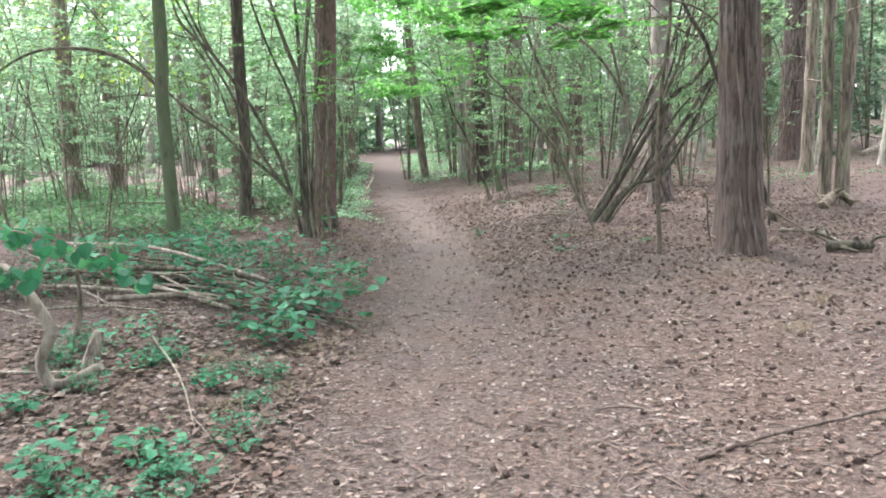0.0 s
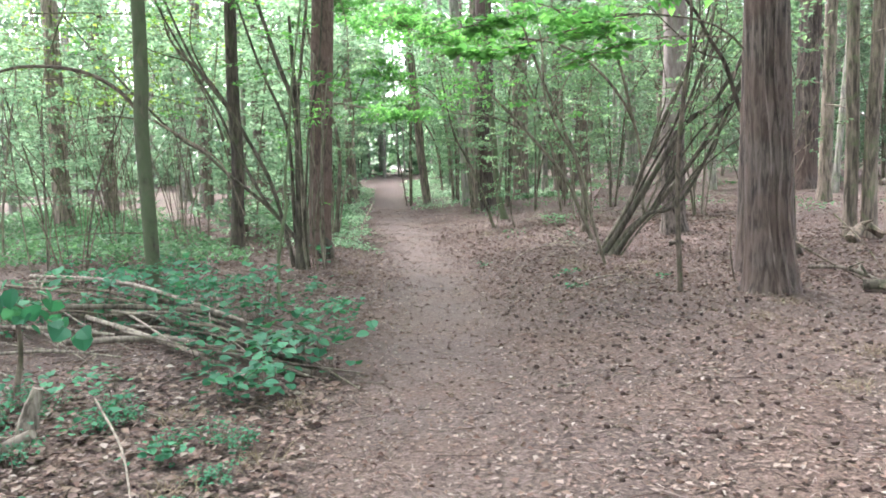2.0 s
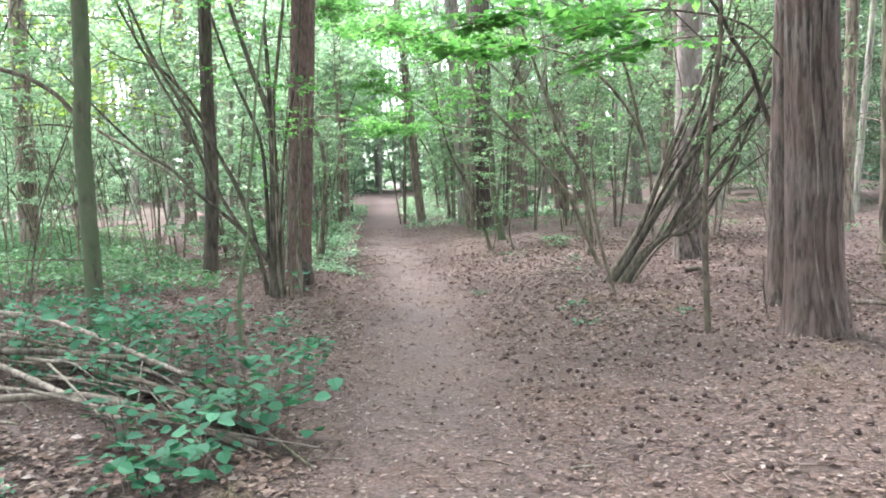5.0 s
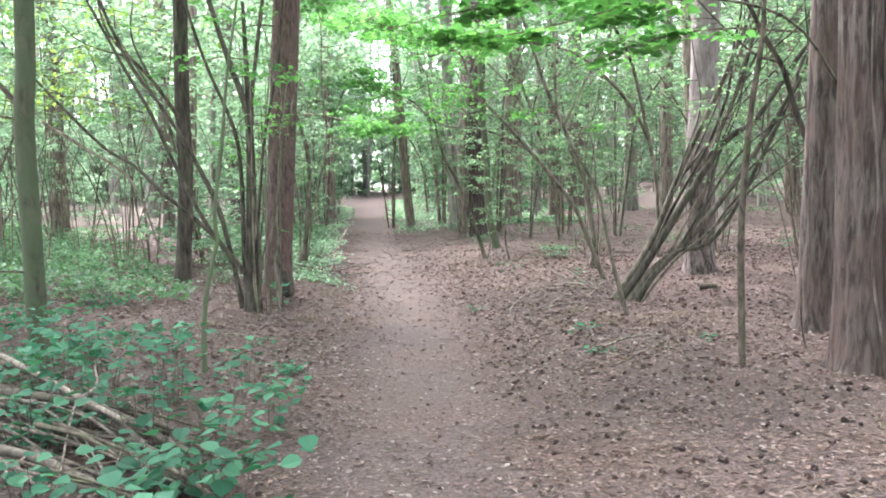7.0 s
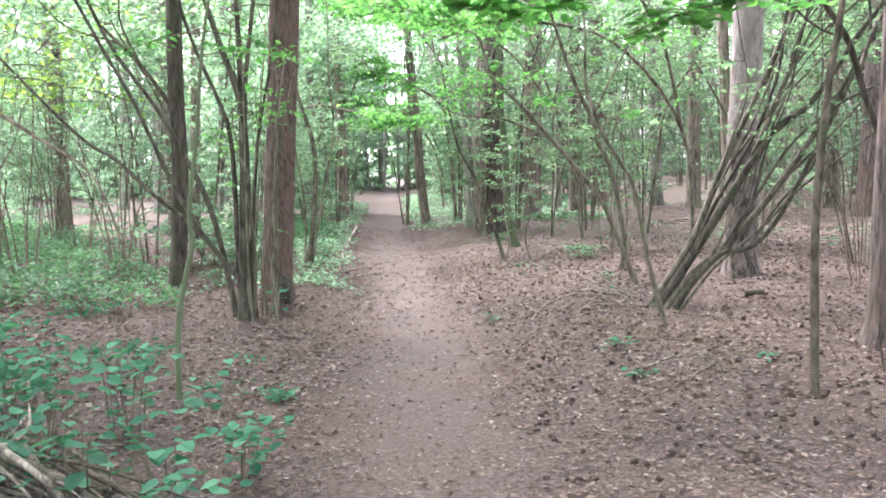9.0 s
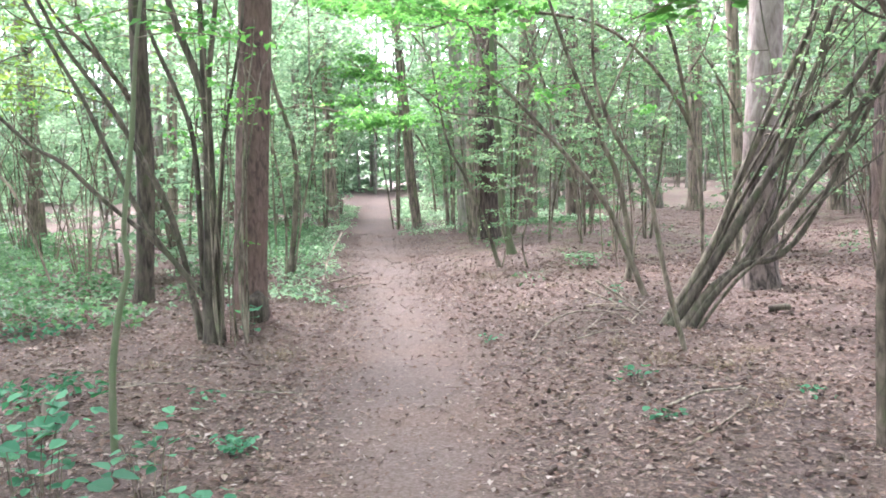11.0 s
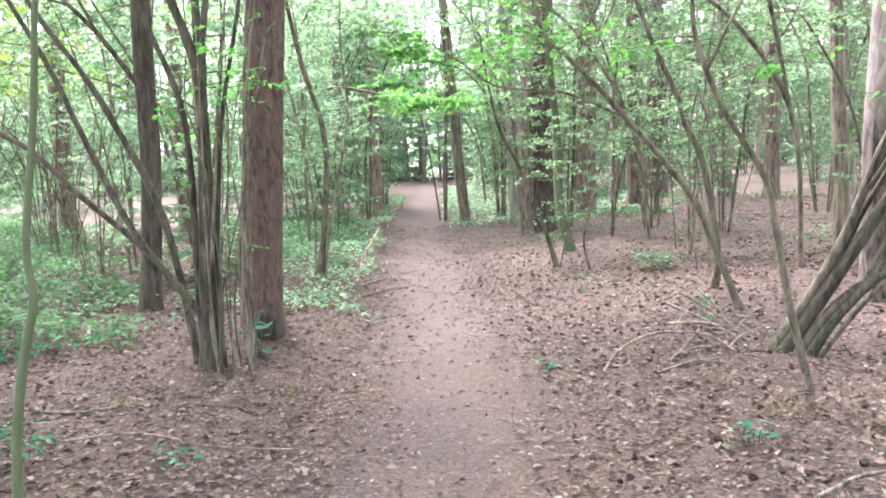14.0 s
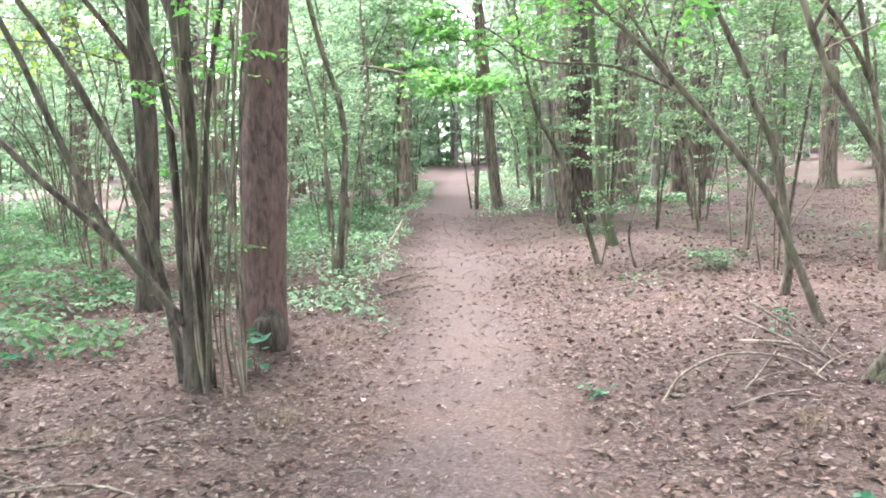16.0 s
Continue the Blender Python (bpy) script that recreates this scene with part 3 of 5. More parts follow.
stem_tree([([(4.6, 10.6, 0.25), (4.25, 10.6, 1.15), (3.944, 10.6, 1.83), (3.782, 10.6, 2.22), (3.633, 10.6, 2.67), (3.43, 10.6, 3.0), (3.29, 10.6, 3.28)], 0.036),
           ([(3.72, 10.6, 2.4), (3.86, 10.65, 2.75), (4.1, 10.7, 3.2)], 0.02),
           ([(4.1, 10.6, 1.5), (4.0, 10.5, 2.1), (4.12, 10.5, 2.9)], 0.014),
           ([(3.6, 10.6, 2.72), (3.3, 10.5, 2.8), (2.9, 10.4, 3.1)], 0.012)],
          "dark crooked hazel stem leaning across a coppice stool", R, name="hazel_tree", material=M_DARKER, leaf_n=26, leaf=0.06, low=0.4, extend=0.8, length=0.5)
for k, (x, y, r0) in enumerate(((5.97, 12.05, 0.09), (6.17, 11.9, 0.10))):
    trunk_tree([(x, y, 0.3), (x + 0.03, y, 1.8), (x + 0.02 + 0.1 * k, y, 3.5)], r0, r0 * 0.8, M_DARK, "twin grey-brown trunk standing on open litter", R, name="tree", sides=14, ridges=0.07, crown=8, stubs=5)
stem_tree([([(2.47, 8.65, 0.2), (2.45, 8.65, 1.23), (2.51, 8.65, 2.07), (2.57, 8.65, 2.48), (2.6, 8.65, 2.9)], 0.028)], "thin crooked sapling standing alone on bare litter", R, name="sapling", category="young tree", material=M_TWIG, leaf_n=10, low=0.8, leaf_material=M_LIT)
stem_tree([([(-1.75, 9.05, 0.15), (-1.73, 9.05, 0.57), (-1.66, 9.05, 0.96), (-1.6, 9.05, 1.18), (-1.61, 9.05, 1.4), (-1.53, 9.05, 1.93), (-1.47, 9.05, 2.45)], 0.022)], "thin wavy sapling with mossy bark", R, name="sapling", category="young tree", material=M_GREEN, leaf_n=10, low=0.75, leaf_material=M_LIT)
stem_tree([([(2.22, 11.1, 0.2), (2.02, 11, 0.76), (1.94, 10.95, 1.12), (1.84, 10.9, 1.51), (1.61, 10.9, 1.9), (1.47, 10.9, 2.24), (1.42, 10.9, 2.49)], 0.024),
           ([(1.5, 10.9, 2.15), (1.62, 10.9, 2.4), (1.78, 10.9, 2.7)], 0.012)], "crooked bent sapling arching over the path edge", R, name="sapling", category="young tree", leaf_n=16, leaf_material=M_LIT, low=0.5, extend=1.0)
stem_tree([([(2.49, 14.3, 0.3), (2.53, 14.3, 0.7), (2.39, 14.3, 1.58), (2.22, 14.3, 1.98), (2.12, 14.3, 2.32), (1.85, 14.3, 2.92)], 0.042)], "young tree with a bent grey stem", R, name="young_tree", leaf_n=26, low=0.35)
stem_tree([([(2.47, 13.3, 0.2), (2.22, 13.3, 0.84), (2.0, 13.3, 1.33), (1.43, 13.3, 2.04), (0.97, 13.3, 2.55), (0.72, 13.3, 2.8)], 0.032),
           ([(1.43, 13.3, 2.04), (0.9, 13.5, 2.3), (0.3, 13.7, 2.4)], 0.014)], "slender tree leaning far out towards the path", R, name="young_tree", leaf_n=34, low=0.5, material=M_HAZEL, leaf_material=M_LIT, extend=0.8)
stem_tree([([(1.43, 18.4, 0.2), (1.27, 18.4, 1.05), (1.24, 18.4, 2.17), (1.17, 18.4, 2.96), (1.14, 18.4, 3.74)], 0.078)], "slim grey-green tree stem beside thin twigs", R, name="young_tree", leaf_n=40, low=0.3, material=M_GREEN)
stem_tree([([(1.1, 17.0, 0.2), (0.92, 17, 0.77), (0.62, 17, 1.56), (0.34, 17, 2.14)], 0.035), ([(1.12, 17.0, 0.2), (1.2, 17, 0.6), (1.15, 17, 1.2)], 0.012), ([(1.5, 16.6, 0.2), (1.42, 16.6, 0.6), (1.5, 16.6, 0.95)], 0.016)], "leaning young hazel with a few thin shoots at its foot", R, name="hazel_bush", category="shrub", leaf_n=40, low=0.35, extend=1.0)
stem_tree([([(-2.2, 16.5, 0.1), (-2.05, 16.5, 1.3), (-2.04, 16.5, 2.2), (-2.3, 16.5, 3.16)], 0.05), ([(-2.15, 16.5, 0.1), (-1.95, 16.5, 1.2), (-1.7, 16.5, 2.4), (-1.75, 16.5, 3.3)], 0.02), ([(-2.25, 16.5, 0.1), (-2.2, 16.4, 1.2), (-2.35, 16.3, 2.4)], 0.02)], "bushy young tree of dark twiggy stems at the path edge", R, name="hazel_bush", category="shrub", leaf_n=60, low=0.3)

# a forked limb of the dark trunk in the undergrowth
s = Soup()
for line, rad in (([(-3.56, 14.45, 2.6), (-3.9, 14.2, 3.2), (-4.45, 14.2, 3.81), (-4.6, 14.2, 4.4)], 0.035), ([(-3.9, 14.2, 3.2), (-4.1, 14.1, 3.8), (-4.0, 14.1, 4.5)], 0.02), ([(-4.2, 14.2, 3.5), (-4.8, 14.1, 3.7), (-5.2, 14.1, 4.1)], 0.015)):
    tube(s, smooth_line(line, 4), [rad, rad * 0.4], 6)
dark_tree = bpy.data.objects["tree"]
part("limb", s, M_TWIG, dark_tree).matrix_basis = dark_tree.matrix_basis.inverted()

# the blackened burl at the foot of the leaning red pine
s = Soup()
foot = gz(-1.84, 12.9)
tube(s, smooth_line([(-1.84, 12.9, foot - 0.1), (-1.83, 12.89, foot + 0.06), (-1.83, 12.9, foot + 0.2), (-1.85, 12.95, foot + 0.3)], 3), [0.10, 0.13, 0.13, 0.04], 12, 0, 0.08, R, 0.05)
red_pine = bpy.data.objects["pine_tree.002"]
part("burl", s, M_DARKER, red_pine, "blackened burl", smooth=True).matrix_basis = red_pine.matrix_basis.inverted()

# maples whose limbs arch over the path with wide flat sprays of lit leaves
for stems, n, seed in (
        ([([(4.35, 10.2, 0.2), (4.2, 10.1, 1.7), (3.4, 9.7, 2.85), (2.3, 9.2, 3.05), (1.6, 9.0, 2.95)], 0.016)], 14, 1),
        ([([(3.9, 15.6, 0.3), (3.7, 15.5, 2.2), (2.6, 15.2, 3.5), (1.2, 15, 3.8), (0.2, 14.8, 3.7)], 0.03), ([(3.7, 15.5, 2.2), (3.2, 15, 3.6), (2.2, 14, 4.4), (1.0, 13.5, 4.8)], 0.028)], 90, 2),
        ([([(2.9, 19.6, 0.3), (2.6, 19.5, 2.2), (1.6, 19, 3.8), (0.3, 18.6, 4.6), (-0.8, 18.4, 4.7)], 0.028), ([(2.6, 19.5, 2.2), (2.0, 19.2, 3.8), (1.2, 18.6, 5.6)], 0.022)], 110, 3),
        ([([(-4.2, 20.8, 0.2), (-3.9, 20.8, 2.0), (-3.0, 20.9, 3.2), (-1.8, 21.2, 3.1), (-1.0, 21.3, 2.9)], 0.03), ([(-3.9, 20.8, 2.0), (-3.4, 20.5, 4.0), (-2.4, 20.2, 5.4)], 0.022)], 100, 4),
        ([([(0.9, 25.2, 0.3), (0.6, 25.2, 2.4), (-0.3, 25, 3.9), (-1.6, 24.8, 4.3)], 0.03), ([(0.6, 25.2, 2.4), (0.2, 25, 4.4), (-0.8, 24.5, 5.8)], 0.022)], 110, 5),
        ([([(0.0, 31, 0.4), (-0.3, 31, 2.6), (-1.4, 31, 4.0), (-2.8, 31, 4.3)], 0.04)], 90, 6),
        ([([(-4.3, 37, 0.5), (-4.0, 37, 2.6), (-3.0, 37, 4.0), (-1.8, 37, 4.3)], 0.04)], 90, 7),
        ([([(-1.2, 44, 0.6), (-1.5, 44, 2.8), (-2.6, 44, 4.0), (-4.0, 44, 4.3)], 0.04)], 90, 8)):
    stem_tree(stems, "young maple arching over the path with flat sprays of bright leaves", np.random.default_rng(100 + seed), name="maple_tree", leaf_n=n, leaf=0.12, leaf_material=M_LIT, extend=0.5, low=0.45, sides=6, side=9, length=0.95)

def broad_spray(tree, rng, line, n, leaf, reach):
    """Flat layers of broad lobed leaves along the last part of a limb."""
    wood, green = Soup(), Soup()
    p = smooth_line(line, 5)
    tube(wood, p, [0.012, 0.004], 5)
    for k in range(9):
        u = rng.uniform(0.25, 1.0)
        a = np.array([np.interp(u, np.linspace(0, 1, len(p)), p[:, q]) for q in range(3)])
        yaw = rng.uniform(0, 6.28)
        b = a + np.array([math.cos(yaw), math.sin(yaw), rng.uniform(-0.15, 0.12)]) * reach * rng.uniform(0.5, 1.0)
        tube(wood, smooth_line([a, (a + b) / 2 + (0, 0, 0.03), b], 2), [0.005, 0.002], 4)
        m = n // 9
        v = rng.uniform(0.1, 1.1, m)[:, None]
        leaves(green, a + (b - a) * v + rng.normal(0, 1, (m, 3)) * (leaf * 0.9, leaf * 0.9, leaf * 0.2), leaf, rng, droop=0.18, wide=0.95, tilt=0.22, lobed=True, wave=0.18)
    for ob in (part("limb", wood, M_TWIG, tree), part("foliage", green, M_LIT, tree, kind="stuff")):
        ob.matrix_basis = tree.matrix_basis.inverted()


maple = bpy.data.objects["maple_tree"]
SPRAY_RNG = np.random.default_rng(8)
broad_spray(maple, SPRAY_RNG, [(2.3, 9.2, 3.05), (1.6, 8.9, 2.9), (0.9, 8.75, 2.72), (0.2, 8.7, 2.62)], 330, 0.095, 0.6)
broad_spray(maple, SPRAY_RNG, [(3.4, 9.7, 2.85), (2.6, 9.5, 2.85), (1.9, 9.3, 2.72), (1.3, 9.2, 2.5)], 190, 0.09, 0.5)
broad_spray(maple, SPRAY_RNG, [(2.3, 9.2, 3.05), (1.5, 9.6, 3.15), (0.6, 9.9, 3.15), (-0.3, 10.1, 3.0)], 300, 0.095, 0.65)

# strands that climb the bark of the big pine
big_pine = bpy.data.objects["pine_tree"]
for k, (dx, r) in enumerate(((-0.04, 0.016), (-0.14, 0.010), (0.06, 0.011))):
    s = Soup()
    tube(s, smooth_line([(3.36 + dx, 8.0, gz(3.36, 8.03)), (3.28 + dx, 8.10, 0.9), (3.31 + dx, 8.115, 1.5), (3.25 + dx, 8.13, 2.3), (3.28 + dx, 8.14, 3.2)], 5), [r, r * 0.6], 6, 0, 0.1, R, 0.1)
    part("root_strand", s, M_PINE, big_pine, "thin grey strand running up the bark").matrix_basis = big_pine.matrix_basis.inverted()


# ---- wider woodland ----
def stool(x, y, n, height, spread, r, label, rng, leaf_n, material=M_HAZEL, leaf_material=M_LEAF, name="hazel_bush", low=0.35, leaf=0.075, group="hazels of the wood", lean=(0, 0), side=7, length=0.75):
    stems = []
    for k in range(n):
        a = rng.uniform(0, 2 * np.pi)
        out = np.array([math.cos(a), math.sin(a), 0]) * spread * rng.uniform(0.3, 1) + np.array([*lean, 0])
        b = np.array([x + 0.12 * math.cos(a), y + 0.12 * math.sin(a), 0])
        b[2] = gz(*b[:2])
        h = height * rng.uniform(0.6, 1.05)
        stems.append(([b, b + out * 0.2 + (0, 0, h * 0.35), b + out * 0.5 + (0, 0, h * 0.7) + rng.normal(0, 0.06, 3), b + out + (0, 0, h) + rng.normal(0, 0.1, 3)], r * rng.uniform(0.5, 1.1)))
    return stem_tree(stems, label, rng, name=name, category="shrub" if name.endswith("bush") else "tree", material=material, leaf_n=leaf_n, leaf=leaf, leaf_material=leaf_material, extend=0.6, low=low, sides=6, group=group, side=side, length=length)


W = np.random.default_rng(21)
# stools seen beside the path ahead
for x, y, n, h, sp, r, ln in ((-1.15, 27.5, 4, 5, 1.3, 0.07, 70), (0.45, 26.2, 6, 5, 1.0, 0.09, 90), (0.9, 21.6, 4, 4.5, 0.8, 0.05, 60), (1.75, 22.6, 5, 5, 1.1, 0.06, 60),
                              (1.7, 26.2, 5, 5, 1.2, 0.07, 60), (3.8, 24, 5, 5, 1.4, 0.07, 70), (4.1, 19.5, 4, 4, 1.2, 0.05, 60), (5.2, 16.4, 7, 4, 1.0, 0.04, 60),
                              (3.0, 17.6, 5, 3.6, 0.8, 0.03, 70), (2.2, 20.0, 4, 4, 0.8, 0.04, 50), (6.8, 22, 5, 5, 1.4, 0.06, 60),
                              (-3.3, 27.2, 4, 5, 1.0, 0.06, 80), (-3.7, 33.5, 5, 5, 1.2, 0.06, 80), (-3.1, 22, 5, 4, 1.2, 0.04, 90), (-2.9, 19.0, 5, 4, 0.9, 0.03, 70),
                              (-4.6, 24.5, 4, 5, 1.5, 0.035, 110), (-6.5, 20, 4, 5, 1.5, 0.035, 110), (-5.2, 17.5, 4, 4.5, 1.2, 0.04, 60), (-8.5, 17.5, 4, 5, 1.6, 0.035, 100),
                              (-7.4, 13.5, 4, 4.5, 1.3, 0.04, 50), (-9.5, 22.5, 4, 5, 1.6, 0.035, 90), (-6.2, 27.5, 4, 5, 1.6, 0.04, 90), (-5.7, 11.6, 4, 4, 1.0, 0.03, 40)):
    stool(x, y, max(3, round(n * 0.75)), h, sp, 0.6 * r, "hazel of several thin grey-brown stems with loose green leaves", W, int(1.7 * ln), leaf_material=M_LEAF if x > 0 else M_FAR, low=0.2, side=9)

PLACES = []


def free(x, y, gap):
    if abs(x - path_x(y)) < 1.5 + 0.02 * y:
        return False
    if all((x - a) ** 2 + (y - b) ** 2 > gap * gap for a, b in PLACES):
        PLACES.append((x, y))
        return True
    return False


def woods():
    """Trunks, then bushy stools, to both sides and ahead; sparser where the wood is open."""
    for x, y, r, lean, mat in ((9.0, 20.0, 0.3, 0.1, M_PINE), (9.6, 23.0, 0.2, 0, M_DARK), (8.02, 17.0, 0.13, 0.1, M_DARK), (3.9, 26.5, 0.2, 0, M_DARK), (5.4, 31, 0.3, 0, M_PINE), (-8.6, 18.2, 0.2, 0.1, M_DARK),
                               (-10, 24, 0.22, 0, M_DARK), (-6.9, 23.5, 0.16, 0, M_DARK), (-3.5, 30.5, 0.2, 0, M_DARK), (-4.2, 36, 0.2, 0, M_DARK), (0.9, 32, 0.17, 0, M_DARK), (12.5, 27, 0.25, 0, M_PINE), (11.8, 18, 0.18, 0, M_DARK), (7.2, 26, 0.2, 0, M_DARK), (-5.5, 20.8, 0.11, 0.2, M_DARK), (-7.2, 31.5, 0.25, 0, M_PINE)):
        PLACES.append((x, y))
        z = gz(x, y)
        trunk_tree([(x, y, z), (x + lean, y, z + 3.5)], r, r * 0.7, mat, "straight forest trunk with rough grey bark", W, name="tree", sides=10, rings=14, crown=6, stubs=4, crown_z=4.5, crown_mat=M_FAR, leaf=0.16)
    n = 0
    while n < 46:
        y = W.uniform(24, 62)
        x = W.uniform(-0.62 * y, 0.62 * y)
        if not free(x, y, 1.9):
            continue
        n += 1
        z, r = gz(x, y), W.uniform(0.09, 0.24)
        trunk_tree([(x, y, z), (x + W.normal(0, 0.25), y, z + 3.5)], r, r * 0.7, M_GREY if W.random() < 0.75 else M_DARK, "straight forest trunk with rough grey bark", W, name="tree", sides=8, rings=8, crown=7, stubs=3, crown_z=4.5, crown_mat=M_FAR, leaf=0.2)

    n = 0
    while n < 26:
        y = W.uniform(15, 42)
        x = W.uniform(3.6, 0.62 * y)
        if not free(x, y, 1.2):
            continue
        n += 1
        z, r = gz(x, y), W.uniform(0.04, 0.12)
        trunk_tree([(x, y, z), (x + W.normal(0, 0.3), y, z + 3.5)], r, r * 0.7, M_GREY if W.random() < 0.65 else M_DARK, "slender grey trunk with thin dead twigs", W, name="tree", sides=8, rings=8, crown=7, stubs=4, crown_z=4.5, crown_mat=M_SHADE, leaf=0.2)


woods()


def prototypes():
    """Two kinds of bushy stool, copied through the deep wood."""
    made = []
    # the last three carry the leaf darkened as shade, for the right side
    for k in range(9):
        far = 2 < k < 6
        made.append(stool(-40 - 4 * k, -40, 3, 5.5, 1.7, 0.028, "bushy understorey tree with thin stems, leaves toned for haze and shade", W, 130, name="understorey_tree", leaf_material=M_SHADE if k > 5 else M_FAR, low=0.05, leaf=0.20 if far else 0.13, group="understorey trees", side=9, length=1.25))
    return made


def deep_wood():
    protos = prototypes()
    n = 0
    while n < 118:
        y = W.uniform(17, 62)
        x = W.uniform(-0.66 * y, 0.66 * y)
        if not free(x, y, 1.1) or (0 < x < 9 and y < 27 and W.random() < 0.75):
            continue
        if x < path_x(y) - 1 and W.random() < 0.25:
            n += 1
            continue
        s = W.uniform(0.7, 1.25)
        m = Matrix.Translation((x, y, gz(x, y) - 0.02)) @ Matrix.Rotation(W.uniform(0, 6.28), 4, "Z")
        c = copy_thing(protos[n % 3 + (6 if x > path_x(y) + 2 + 0.1 * y and W.random() < 0.8 else 3 if y > 32 else 0)], m)
        c.scale = (s, s, s)
        n += 1
    # the bend where the path is lost, and the low boughs over it
    for x, y, s in ((-7.2, 57, 0.8), (-0.6, 56, 0.9), (0.4, 50, 0.9), (-7.6, 50, 0.9), (-6.9, 43, 0.9), (0.6, 41, 0.9), (-5.9, 37, 0.9), (-5.2, 32, 0.8), (1.0, 34, 0.85), (-7.6, 64, 1.1), (-0.6, 66, 1.2), (-8.4, 68, 1.3), (0.4, 61, 1.1), (-4.6, 80, 1.1), (-3.0, 83, 1.2), (-6.2, 82, 1.2), (-1.4, 81, 1.2), (-4.0, 88, 1.4), (-6.9, 58.5, 0.8), (-1.3, 62, 0.9)):
        c = copy_thing(protos[3 + int(y) % 3], Matrix.Translation((x, y, gz(x, y) - 0.02)) @ Matrix.Rotation(W.uniform(0, 6.28), 4, "Z"))
        c.scale = (s, s, s)
    for p in protos:
        for o in (*p.children_recursive, p):
            bpy.data.objects.remove(o)


deep_wood()


def far_edge():
    """The hedge of far foliage in which the path is lost, and unseen shading leaves."""
    rng = np.random.default_rng(77)
    wood, green = Soup(), Soup()
    n = 70000
    a = rng.uniform(-1.0, 1.0, n)
    d = rng.uniform(62, 74, n)
    z = 24 * rng.random(n)
    x, y = d * np.sin(a), d * np.cos(a)
    clump = np.sin(a * 40 + 1) + np.sin(a * 23) + np.sin(z * 1.1 + a * 30)
    keep = clump > -2.6 + 0.04 * z
    keep &= (np.abs(x + 4.1) > 0.9) | (z > 0.9)
    pts = np.stack([x, y, z + ground(x, y)], -1)[keep]
    leaves(green, pts, 0.8, rng, tilt=0.8)
    low = Soup()
    a, d = rng.uniform(-1.0, 1.0, 16000), rng.uniform(66, 78, 16000)
    x, y = d * np.sin(a), d * np.cos(a)
    z = 5.5 * rng.random(16000) ** 1.3
    open_way = (np.abs(x + 4.1) < 0.9) & (z < 0.9)
    leaves(low, np.stack([x, y, z + ground(x, y)], -1)[~open_way], 0.6, rng, tilt=0.8)
    for k in range(160):
        aa, dd = rng.uniform(-1, 1), rng.uniform(60, 72)
        xx, yy = dd * math.sin(aa), dd * math.cos(aa)
        r = rng.uniform(0.06, 0.2)
        tube(wood, [(xx, yy, gz(xx, yy) - 0.1), (xx + rng.normal(0, 0.4), yy, 18)], [r, r * 0.5], 5)
    e = thing("far_woodland", 0, 66, "distant edge of the wood with dense foliage paled for haze", "woodland")
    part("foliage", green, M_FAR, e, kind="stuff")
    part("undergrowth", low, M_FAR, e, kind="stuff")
    part("trunk", wood, M_GREY, e, kind="stuff")
    settle(e)
    # leaves added behind the walker and beyond both sides, unseen, to shade the floor
    wood, green = Soup(), Soup()
    m = 16000
    a = rng.uniform(1.0, 2 * np.pi - 1.0, m)
    d = rng.uniform(16, 30, m)
    pts = np.stack([d * np.sin(a), d * np.cos(a), rng.uniform(0, 9, m)], -1)
    leaves(green, pts, 0.5, rng, tilt=0.8)
    e = thing("rear_woodland", 0, -20, "unseen belt of leaves added behind and beside the walk to shade the floor", "woodland")
    part("foliage", green, M_FAR, e, kind="stuff")
    settle(e)


far_edge()


def shade_trees():
    """Unseen tall trees added beside and behind the walker; their crowns shade the floor."""
    rng = np.random.default_rng(9)
    for x, y, r in ((-6.5, 3.5, 0.2), (6.2, 4.0, 0.22), (-5.0, -2.5, 0.2), (4.6, -3.0, 0.2), (-2.4, -6.5, 0.2), (2.0, -8.0, 0.22), (8.5, 8.8, 0.2), (-8.5, 8.0, 0.2)):
        z = gz(x, y)
        trunk_tree([(x, y, z), (x + 0.1, y, z + 3.5)], r, r * 0.7, M_PINE, "unseen tall pine added beside the walk, its crown shading the floor", rng, sides=10, rings=14, crown=34, crown_z=7.0, top=12, spread=4.5, leaf=0.28)


shade_trees()


